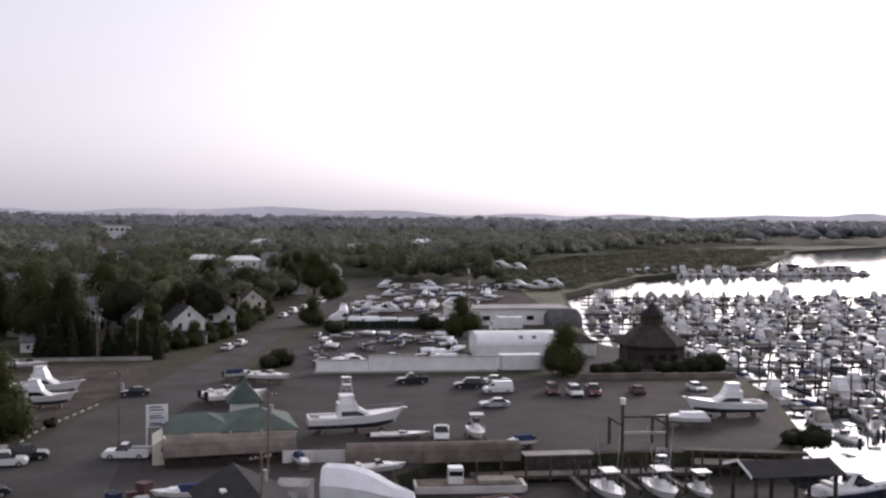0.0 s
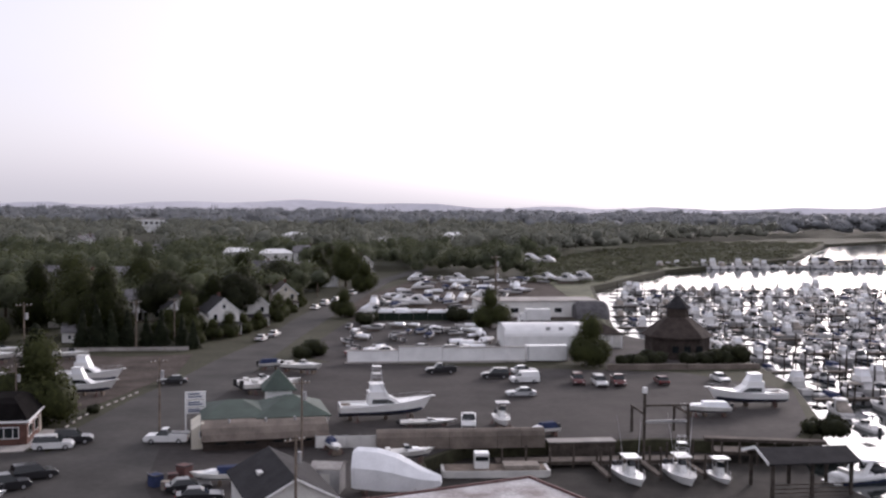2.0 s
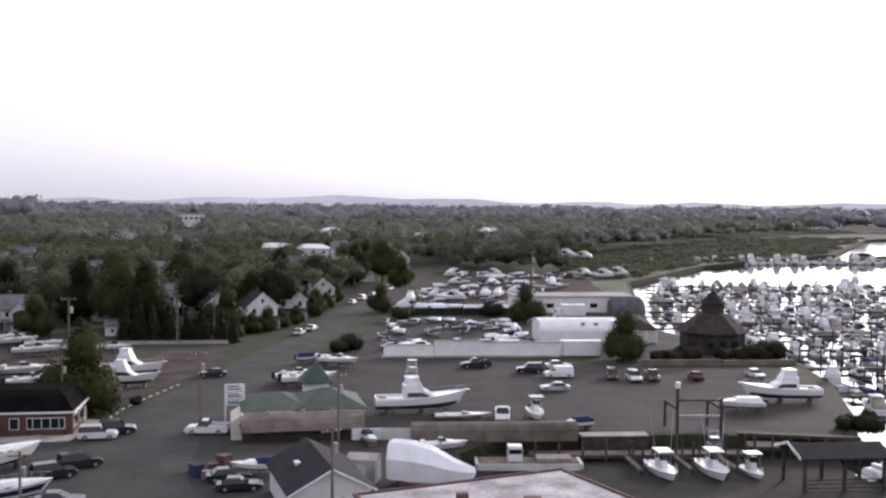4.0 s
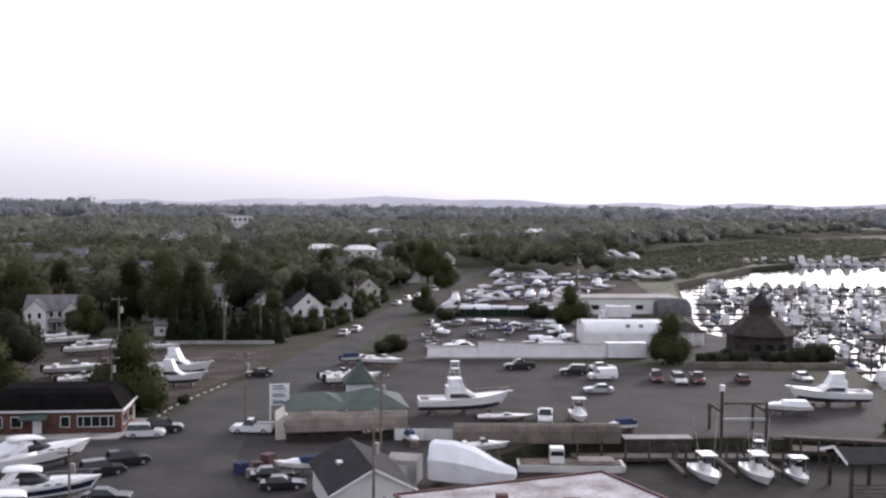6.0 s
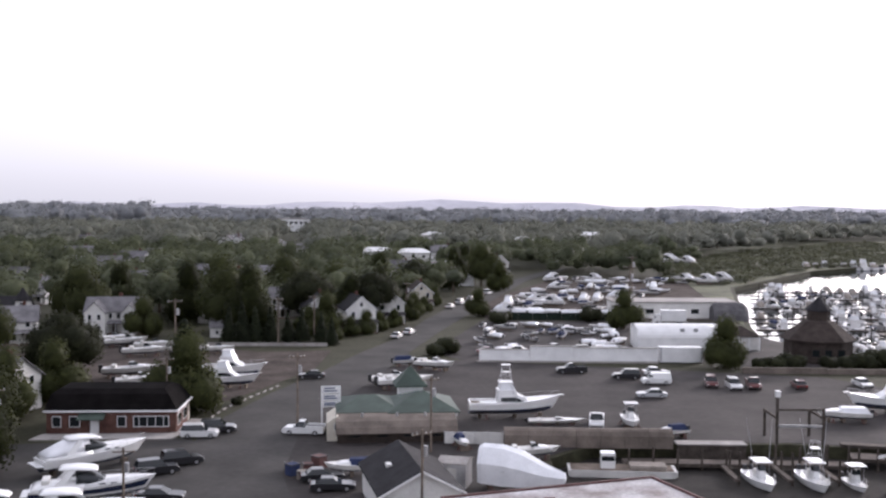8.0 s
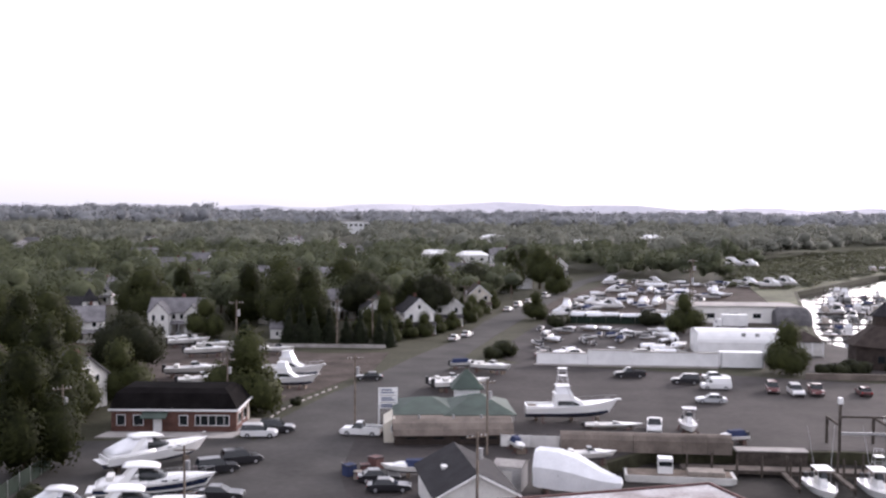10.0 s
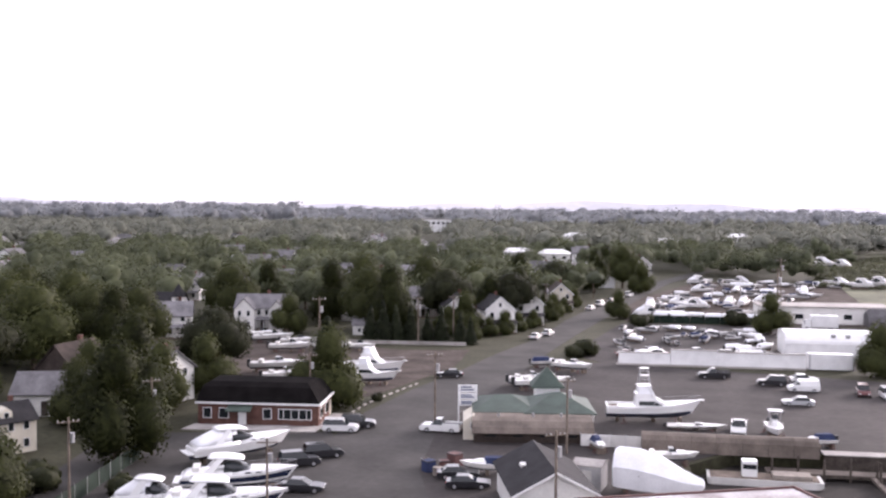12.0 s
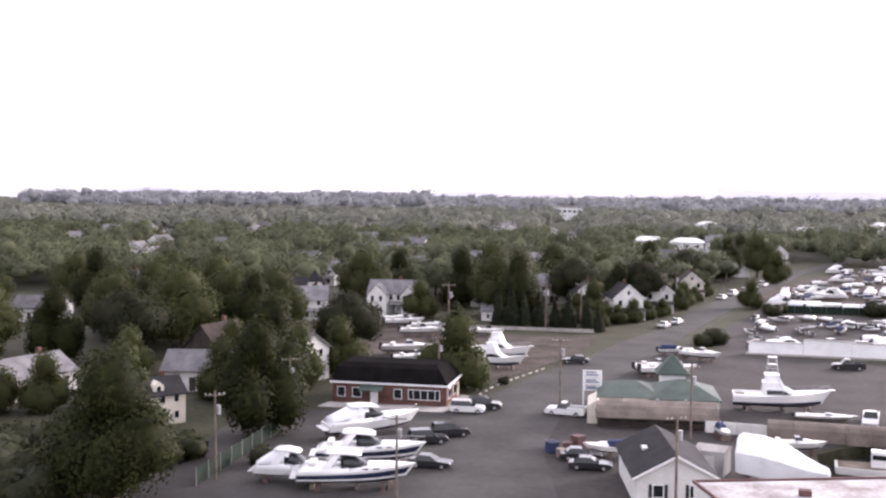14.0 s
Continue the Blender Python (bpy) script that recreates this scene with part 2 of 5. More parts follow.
ROAD_R = [(-13, -80), (-13, 60), (-14.7, 94), (-19.4, 111), (-20.5, 129), (-18.5, 150), (-14.3, 172), (-9.5, 207), (-4, 241), (7.8, 304), (26, 398), (51, 478)]
road = slab("road", ROAD_L + ROAD_R[::-1], -0.5, 0.06, ASPHALT, "worn grey asphalt road curving through the marina", "road")
apron = slab("pavement_apron", [(-62, 60), (-28.5, 60), (-28.3, 89), (-31.8, 121.5), (-34, 128), (-62, 122), (-58, 95)], -0.5, 0.045, ASPHALT, "asphalt boat apron beside the road", "pavement")
yard = slab("pavement_yard", [(-16, 94), (-20.6, 111), (-21.7, 129), (-19.7, 150), (-15.5, 172), (-11, 190), (-8, 194), (2, 194), (64, 178), (76, 160), (66, 134), (59, 125), (42, 128.2), (17, 126.7), (10.2, 119.5), (10.2, 60), (-13, 60)],
            -0.5, 0.05, LOT, "dark gravelly asphalt boatyard lot", "pavement")
leftlot = slab("pavement_side_lot", [(-39, 146), (-34, 155), (-31, 165), (-26, 184), (-26, 206), (-40, 203), (-60, 212), (-85, 226), (-88, 190), (-62, 160)], -0.5, 0.05, DIRT, "bare dirt boat storage lot", "pavement")
back_yard = slab("pavement_back_yard", [(1, 194), (47, 194), (60, 186.5), (78, 190), (70, 226), (66, 262), (6, 262), (0, 232), (-6, 205)], -0.5, 0.03, LOT, "dark worn yard behind the white wall", "pavement")
store_yard = slab("pavement_boat_store", [(7, 265), (66, 265), (74, 262), (98, 372), (108, 402), (38, 410), (12, 330), (4, 290)], -0.5, 0.03, DIRT, "bare dirt boat storage yard", "pavement")


# ---------------------------------------------------------------- trees
def leaves(bm_verts, bm_faces, bm_out, centre, radii, count, size, rng, low=-0.35):
    """Adds bent leaf tufts over the outer part of an uneven ellipsoid."""
    cx, cy, cz = centre
    for _ in range(count):
        while True:
            d = Vector((rng.gauss(0, 1), rng.gauss(0, 1), rng.gauss(0, 1))).normalized()
            if d.z > low or rng.random() < 0.25:
                break
        k = rng.uniform(0.72, 1.06) + 0.16 * noise.noise(Vector((d.x * 2.2 + cx, d.y * 2.2 + cy, d.z * 2.2 + cz)))
        p = Vector((cx + d.x * radii[0] * k, cy + d.y * radii[1] * k, cz + d.z * radii[2] * k))
        n = (d * 1.3 + Vector((rng.uniform(-0.8, 0.8), rng.uniform(-0.8, 0.8), rng.uniform(-0.3, 0.9)))).normalized()
        s = n.orthogonal().normalized()
        s.rotate(Matrix.Rotation(rng.uniform(0, math.tau), 3, n))
        u, g = n.cross(s), size * rng.uniform(0.6, 1.3)
        i = len(bm_verts)
        bm_verts += [p - s * g, p - u * g * 0.7 + n * g * 0.25, p + s * g, p + u * g * 0.7 - n * g * 0.3]
        bm_faces += [(i, i + 1, i + 2), (i, i + 2, i + 3)]
        bm_out += [(d * 0.8 + n * 0.45 + Vector((0, 0, 0.1))).normalized()] * 4


BALL = bmesh.new()
bmesh.ops.create_icosphere(BALL, subdivisions=2, radius=1.0)
BALL_V, BALL_F = [v.co.copy() for v in BALL.verts], [[v.index for v in f.verts] for f in BALL.faces]
BALL.free()


def core(vs, fs, ns, centre, radii, seed):
    """The dense inner foliage of a clump, uneven all round."""
    i = len(vs)
    for v in BALL_V:
        k = 1 + 0.4 * noise.noise(v * 1.9 + Vector((seed, 0, 0)))
        vs.append(Vector((centre[0] + v.x * radii[0] * k, centre[1] + v.y * radii[1] * k, centre[2] + v.z * radii[2] * k)))
        ns.append(v.normalized())
    fs += [tuple(i + k for k in f) for f in BALL_F]


def leaf_mesh(name, verts, faces, out, material):
    """Leaf tufts that are shaded as the round clumps that they make up."""
    me = bpy.data.meshes.new(name)
    me.from_pydata(verts, [], faces)
    me.normals_split_custom_set_from_vertices(out)
    me.materials.append(material)
    return me


def make_tree(height, spread, seed, material, label, name="tree", tufts=1500, tuft=0.42, low=0.4):
    rng = random.Random(seed)
    tree = thing(name, label, "tree")
    bm = bmesh.new()
    fork = height * 0.3
    rod(bm, (0, 0, -0.3), (0.1, 0.05, fork), height * 0.028 + 0.08, height * 0.02 + 0.05)
    vs, fs, ns = [], [], []
    lumps = 7
    for k in range(lumps):
        a = k * math.tau / (lumps - 1) + rng.uniform(-0.4, 0.4)
        r = 0.0 if k == lumps - 1 else spread * rng.uniform(0.42, 0.62)
        z = height * (low + rng.uniform(0.0, 0.26) if r else 0.72)
        c = (math.cos(a) * r, math.sin(a) * r, z)
        rod(bm, (0.1, 0.05, fork * rng.uniform(0.8, 1.0)), c, height * 0.011 + 0.03, 0.03, 6)
        q = spread * rng.uniform(0.48, 0.66)
        up = height * rng.uniform(0.24, 0.31)
        core(vs, fs, ns, c, (q * 0.72, q * 0.72, up * 0.72), seed * 9 + k)
        leaves(vs, fs, ns, c, (q, q, up), tufts // lumps, tuft, rng, -0.7)
    part("trunk", bm, BARK, tree)
    crown = new("crown", leaf_mesh("crown", vs, fs, ns, material))
    crown.parent = tree
    return tree


def make_conifer(height, spread, seed, label):
    rng = random.Random(seed)
    tree = thing("conifer_tree", label, "tree")
    part("trunk", rod(bmesh.new(), (0, 0, -0.3), (0, 0, height * 0.96), height * 0.02 + 0.06, 0.02), BARK, tree)
    vs, fs, ns = [], [], []
    for k in range(12):
        z = height * (0.1 + 0.87 * k / 12)
        r = spread * (1 - k / 12.5) * rng.uniform(0.85, 1.15)
        core(vs, fs, ns, (0, 0, z), (r * 0.6, r * 0.6, height * 0.07), k)
        leaves(vs, fs, ns, (rng.uniform(-0.2, 0.2), rng.uniform(-0.2, 0.2), z), (r, r, height * 0.06), 260, 0.2, rng, -0.8)
    crown = new("crown", leaf_mesh("crown", vs, fs, ns, NEEDLE))
    crown.parent = tree
    return tree


def make_bush(size, seed, label):
    rng = random.Random(seed)
    bush = thing("bush", label, "bush")
    bm, vs, fs, ns = bmesh.new(), [], [], []
    for k in range(5):
        a, r = k * 1.3, size * rng.uniform(0.2, 0.5)
        c = (math.cos(a) * r, math.sin(a) * r, size * rng.uniform(0.35, 0.6))
        rod(bm, (0, 0, -0.2), c, 0.06, 0.02, 6)
        core(vs, fs, ns, c, (size * 0.42, size * 0.42, size * 0.38), k)
        leaves(vs, fs, ns, c, (size * 0.5, size * 0.5, size * 0.45), 130, 0.2, rng, -0.8)
    part("stem", bm, BARK, bush)
    crown = new("crown", leaf_mesh("crown", vs, fs, ns, LEAFDARK))
    crown.parent = bush
    return bush


# ---------------------------------------------------------------- vehicles
def paint(name, color):
    return mat(name, color, 0.28, vary=0.06, size=1.5, fine=0.03, coat=0.6)


PAINTS = {"white": paint("white_car_paint", (0.72, 0.72, 0.71)), "silver": paint("silver_car_paint", (0.42, 0.43, 0.44)), "black": paint("black_car_paint", (0.015, 0.015, 0.018)),
          "red": paint("dark_red_car_paint", (0.10, 0.02, 0.018)), "blue": paint("dark_blue_car_paint", (0.02, 0.03, 0.07)), "tan": paint("tan_car_paint", (0.30, 0.26, 0.20))}


def car_wheel(car, x, y, r=0.33):
    bm = bmesh.new()
    rod(bm, (x, y - 0.1, r), (x, y + 0.1, r), r, r, 14)
    wheel = part("wheel", bm, RUBBER, car)
    bm = bmesh.new()
    rod(bm, (x, y - 0.11, r), (x, y + 0.11, r), r * 0.6, r * 0.6, 10)
    part("rim", bm, STEEL, wheel)


def make_car(kind, colour):
    """A car that heads along +x: sedan, suv, van or pickup."""
    long, wide, tall, belt = {"sedan": (4.7, 1.8, 1.42, 0.88), "suv": (4.75, 1.9, 1.78, 1.02), "van": (5.0, 1.95, 1.95, 1.05), "pickup": (5.5, 1.95, 1.82, 1.05)}[kind]
    words = {"sedan": "sedan car", "suv": "sport utility vehicle", "van": "panel van", "pickup": "pickup truck"}[kind]
    car = thing({"sedan": "sedan", "suv": "suv", "van": "van", "pickup": "pickup_truck"}[kind], f"{colour} {words} parked on the asphalt", "car" if kind != "pickup" else "truck")
    h, w = long / 2, wide / 2
    front = {"sedan": 0.80, "suv": 0.95, "van": 1.0, "pickup": 1.0}[kind]
    tail = belt if kind in ("suv", "van") else belt - 0.02
    prof = [(-h, 0.42), (-h, 0.72), (-h + 0.08, tail), (h * 0.36, belt), (h - 0.35, front), (h, 0.68), (h, 0.40), (h - 0.2, 0.26), (-h + 0.2, 0.26)]
    rings = [[(x * (0.97 if abs(s) == 1 else 1), s * w * (1 if abs(s) < 1 else 1), z) for x, z in prof] for s in (-1, -0.9, 0.9, 1)]
    part("body", loft(bmesh.new(), rings), PAINTS[colour], car)
    spans = {"sedan": (-h + 0.55, h * 0.42, -h + 1.15, h * 0.05), "suv": (-h + 0.06, h * 0.44, -h + 0.3, h * 0.14), "van": (-h + 0.06, h * 0.62, -h + 0.16, h * 0.34),
             "pickup": (-h * 0.14, h * 0.46, -h * 0.08, h * 0.2)}[kind]
    a, b, c, d = spans
    low = [(a, -w * 0.94, belt - 0.01), (b, -w * 0.94, belt - 0.03), (b, w * 0.94, belt - 0.03), (a, w * 0.94, belt - 0.01)]
    top = [(c, -w * 0.76, tall - 0.06), (d, -w * 0.76, tall - 0.06), (d, w * 0.76, tall - 0.06), (c, w * 0.76, tall - 0.06)]
    part("cabin_glass", loft(bmesh.new(), [low, top]), PAINTS[colour] if kind == "van" else GLASS, car, "dark tinted glass" if kind != "van" else "")
    cap = [[(x * (1 if z else 1) + (0.03 if x < 0 else -0.03) * z, y * (1 - 0.08 * z), tall - 0.065 + 0.07 * z) for x, y, _ in top] for z in (0, 1)]
    part("roof", loft(bmesh.new(), cap), PAINTS[colour], car)
    if kind == "van":
        part("windscreen", loft(bmesh.new(), [[(b - 0.02, y, belt + 0.02), (b + 0.02, y, belt), (d + 0.05, y * 0.85, tall - 0.12), (d, y * 0.85, tall - 0.12)] for y in (-w * 0.85, w * 0.85)]), GLASS, car, "dark glass")
        for s in (-1, 1):
            part("side_window", boxed(b - 0.85, b - 0.25, s * w * 0.86 - 0.03, s * w * 0.86 + 0.03, belt + 0.1, tall - 0.35), GLASS, car, "dark glass")
    if kind == "pickup":
        part("cargo_bed", boxed(-h + 0.1, a - 0.08, -w * 0.8, w * 0.8, belt - 0.06, belt + 0.004), BLACKTRIM, car, "black bed liner")
        for s in (-1, 1):
            part("bed_side", boxed(-h + 0.05, a, s * w * 0.95 - 0.07, s * w * 0.95 + 0.07, belt - 0.05, belt + 0.22, bevel=0.02), PAINTS[colour], car)
    for s in (-1, 1):
        for x in (-h * 0.6, h * 0.62):
            car_wheel(car, x, s * (w - 0.09))
        part("headlight", boxed(h - 0.10, h + 0.01, s * w * 0.72 - 0.17, s * w * 0.72 + 0.17, 0.58, 0.72, bevel=0.02), LAMPCLEAR, car, "clear lens")
        part("tail_light", boxed(-h - 0.01, -h + 0.06, s * w * 0.8 - 0.12, s * w * 0.8 + 0.12, 0.62, 0.82, bevel=0.02), LAMPRED, car, "red lens")
    part("front_bumper", boxed(h - 0.12, h + 0.05, -w * 0.9, w * 0.9, 0.34, 0.52, bevel=0.03), BLACKTRIM, car)
    part("rear_bumper", boxed(-h - 0.05, -h + 0.1, -w * 0.9, w * 0.9, 0.36, 0.54, bevel=0.03), BLACKTRIM, car)
    return car


# ---------------------------------------------------------------- boats, bow along +x, keel foot at z = 0
def hull_lines(s, long, beam):
    """Half breadth and length station of a planing hull; s runs from 0 at the stern to 1 at the bow."""
    half = beam / 2 * (0.93 + 0.07 * min(1, s / 0.35)) * (1 - max(0, (s - 0.5) / 0.5) ** 2.3)
    return max(half, 0.03), -long / 2 + long * s


def add_hull(boat, long, beam, depth, rise, material, stripe=None, band=(0.30, 0.66)):
    stations = [0, 0.15, 0.35, 0.55, 0.7, 0.82, 0.91, 0.97, 1.0]
    side, under = [], []
    for s in stations:
        half, x = hull_lines(s, long, beam)
        rake = 0.10 * long * s ** 3
        sheer = depth + rise * s ** 1.8
        keel = 0.02 + 0.30 * depth * max(0, (s - 0.55) / 0.45) ** 2
        wl = 0.42 * depth + 0.14 * depth * s ** 2
        chine = half * (0.86 - 0.36 * s ** 3)
        xc = x - 0.9 * rake
        side.append([(xc, -chine, wl), (x, -half, sheer), (x, half, sheer), (xc, chine, wl)])
        under.append([(xc - rake * 0.6, 0, keel), (xc, -chine * 0.995, wl + 0.004), (xc, chine * 0.995, wl + 0.004)])
    hull = part("hull", loft(bmesh.new(), side), material, boat)
    part("bottom", loft(bmesh.new(), under), BOTTOM, boat, "dark bottom paint")
    if stripe:
        for d in (-1, 1):
            rings = []
            for s in stations[:-1]:
                half, x = hull_lines(s, long, beam)
                sheer, wl = depth + rise * s ** 1.8, 0.42 * depth + 0.14 * depth * s ** 2
                chine = half * (0.86 - 0.36 * s ** 3)
                xc = x - 0.9 * 0.10 * long * s ** 3
                ring = []
                for f, o in ((band[0], 0.012), (band[1], 0.012), (band[1], -0.02), (band[0], -0.02)):
                    ring.append((xc + (x - xc) * f, d * (chine + (half - chine) * f + o), wl + (sheer - wl) * f))
                rings.append(ring)
            part("hull_stripe", loft(bmesh.new(), rings), stripe, hull, "dark painted stripe")
    return hull


def tier(x0, x1, half, z0, z1, slope_front, slope_back, inset=0.12):
    low = [(x0, -half, z0), (x1, -half * 0.82, z0), (x1, half * 0.82, z0), (x0, half, z0)]
    top = [(x0 + slope_back, -half + inset, z1), (x1 - slope_front, -half * 0.82 + inset, z1), (x1 - slope_front, half * 0.82 - inset, z1), (x0 + slope_back, half - inset, z1)]
    return loft(bmesh.new(), [low, top])


def jack_stands(boat, long, beam, depth):
    """Blocks and stands that hold a boat ashore."""
    for x in (-long * 0.32, long * 0.22):
        for s in (-1, 1):
            bm = bmesh.new()
            foot = Vector((x, s * beam * 0.52, 0))
            rod(bm, foot, (x, s * beam * 0.36, depth * 0.45 + 0.4), 0.05)
            for d in ((0.35, 0.1), (-0.35, 0.1), (0, 0.4)):
                rod(bm, (x + d[0], s * (beam * 0.52 + d[1]), 0), (x, s * beam * 0.45, 0.7), 0.03)
            part("jack_stand", bm, RUSTTRIM, boat, "rusty steel stand")
    for x in (-long * 0.38, 0.0, long * 0.28):
        part("keel_block", boxed(x - 0.2, x + 0.2, -0.6, 0.6, 0.0, 0.55 if x < long * 0.2 else 0.7), TIMBER, boat, "timber block")


def cradle(boat, long, beam):
    part("boat_cradle", boxed(-long * 0.34, long * 0.2, -beam * 0.2, beam * 0.2, 0, 1.0), TIMBER, boat, "timber cradle")


def set_ashore(boat, ashore, long, beam, depth, by):
    if ashore == "cradle":
        cradle(boat, long, beam)
    elif ashore:
        jack_stands(boat, long, beam, depth)
    if ashore:
        lifted(boat, by)


def lifted(boat, by, keep=("jack_stand", "keel_block", "boat_cradle")):
    for c in boat.children:
        if not c.name.startswith(keep):
            c.location.z += by


def rails(boat, long, beam, depth, rise, s0=0.5):
    bm = bmesh.new()
    for d in (-1, 1):
        last = None
        for k in range(7):
            s = s0 + (0.99 - s0) * k / 6
            half, x = hull_lines(s, long, beam)
            z = depth + rise * s ** 1.8
            p = Vector((x - 0.1, d * max(half - 0.12, 0), z))
            q = p + Vector((0.05, 0, 0.62))
            rod(bm, p, q, 0.016, n=5)
            if last:
                rod(bm, last, q, 0.018, n=5)
            last = q
    part("bow_rail", bm, STEEL, boat, "stainless rail")


def make_sportfisher(long=13.0, ashore=True, tower=True, hull_paint=None):
    beam, depth, rise = long * 0.30, long * 0.12, long * 0.085
    boat = thing("sportfishing_boat", "white sportfishing boat with flybridge" + (" and tuna tower, on jack stands" if ashore else " moored at the dock"), "boat")
    add_hull(boat, long, beam, depth, rise, hull_paint or GELCOAT, NAVY if ashore else None, (0.0, 0.16))
    h, d = beam / 2, depth
    part("cabin", tier(-long * 0.2, long * 0.2, h * 0.82, d + 0.08, d + 1.2, 2.0, 0.1), GELCOAT, boat)
    for s in (-1, 1):
        part("cabin_window", loft(bmesh.new(), [[(-long * 0.16, s * h * 0.80, d + 0.42), (long * 0.09, s * h * 0.715, d + 0.42), (long * 0.01, s * h * 0.69, d + 1.0), (-long * 0.16, s * h * 0.765, d + 1.0)],
                                                [(-long * 0.16, s * h * 0.84, d + 0.42), (long * 0.09, s * h * 0.755, d + 0.42), (long * 0.01, s * h * 0.73, d + 1.0), (-long * 0.16, s * h * 0.805, d + 1.0)]]), GLASS, boat, "dark glass")
    part("flybridge", tier(-long * 0.19, long * 0.03, h * 0.72, d + 1.2, d + 1.95, 0.35, -0.1, 0.05), GELCOAT, boat)
    part("flybridge_enclosure", tier(-long * 0.17, long * 0.0, h * 0.64, d + 1.95, d + 2.95, 0.5, 0.1, 0.16), SHRINK, boat, "clear plastic enclosure")
    part("hardtop", tier(-long * 0.18, -long * 0.02, h * 0.62, d + 2.95, d + 3.06, 0.1, 0.05), GELCOAT, boat)
    part("cockpit_deck", boxed(-long * 0.47, -long * 0.21, -h * 0.74, h * 0.74, d + 0.01, d + 0.03), TIMBER, boat, "teak deck")
    part("transom", boxed(-long * 0.5, -long * 0.485, -h * 0.8, h * 0.8, d, d + 0.3), GELCOAT, boat)
    for s in (-1, 1):
        part("cockpit_coaming", boxed(-long * 0.48, -long * 0.2, s * h * 0.84 - 0.1, s * h * 0.84 + 0.1, d - 0.02, d + 0.3, bevel=0.03), GELCOAT, boat)
    if ashore is True:
        rails(boat, long, beam, depth, rise)
    part("pulpit", boxed(long * 0.47, long * 0.535, -0.25, 0.25, d + rise * 0.95, d + rise + 0.08, bevel=0.03), GELCOAT, boat)
    if tower:
        bm = bmesh.new()
        for sx, sy in ((-1, -1), (-1, 1), (1, -1), (1, 1)):
            rod(bm, (-long * 0.1 + sx * long * 0.075, sy * h * 0.7, d + 1.3), (-long * 0.1 + sx * 0.55, sy * 0.45, d + 5.0), 0.035, n=6)
        for z, r in ((d + 3.9, 0.68), (d + 5.0, 0.5)):
            for k in range(4):
                c = [(-1, -1), (1, -1), (1, 1), (-1, 1)]
                p, q = c[k], c[(k + 1) % 4]
                rod(bm, (-long * 0.1 + p[0] * r * 1.1, p[1] * r, z), (-long * 0.1 + q[0] * r * 1.1, q[1] * r, z), 0.03, n=5)
        part("tuna_tower", bm, STEEL, boat, "tubular aluminium tower")
        part("tower_platform", boxed(-long * 0.1 - 0.6, -long * 0.1 + 0.6, -0.5, 0.5, d + 4.35, d + 4.43), GELCOAT, boat)
        part("tower_top", boxed(-long * 0.1 - 0.65, -long * 0.1 + 0.65, -0.55, 0.55, d + 5.35, d + 5.43, bevel=0.02), GELCOAT, boat)
        for s in (-1, 1):
            part("outrigger", rod(bmesh.new(), (0, s * h * 0.8, d + 1.2), (-long * 0.16, s * (h + 0.5), d + 5.2), 0.03, 0.012, 6), STEEL, boat)
    set_ashore(boat, ashore, long, beam, depth, 0.5)
    return boat


def arched(x, half, z0, up, n=11, power=0.7):
    """A cross-section like a rounded arch, closed along its foot."""
    pts = []
    for k in range(n):
        a = math.pi * k / (n - 1)
        c, q = math.cos(a), math.sin(a)
        pts.append((x, half * math.copysign(abs(c) ** power, c), z0 + up * q ** power))
    return pts


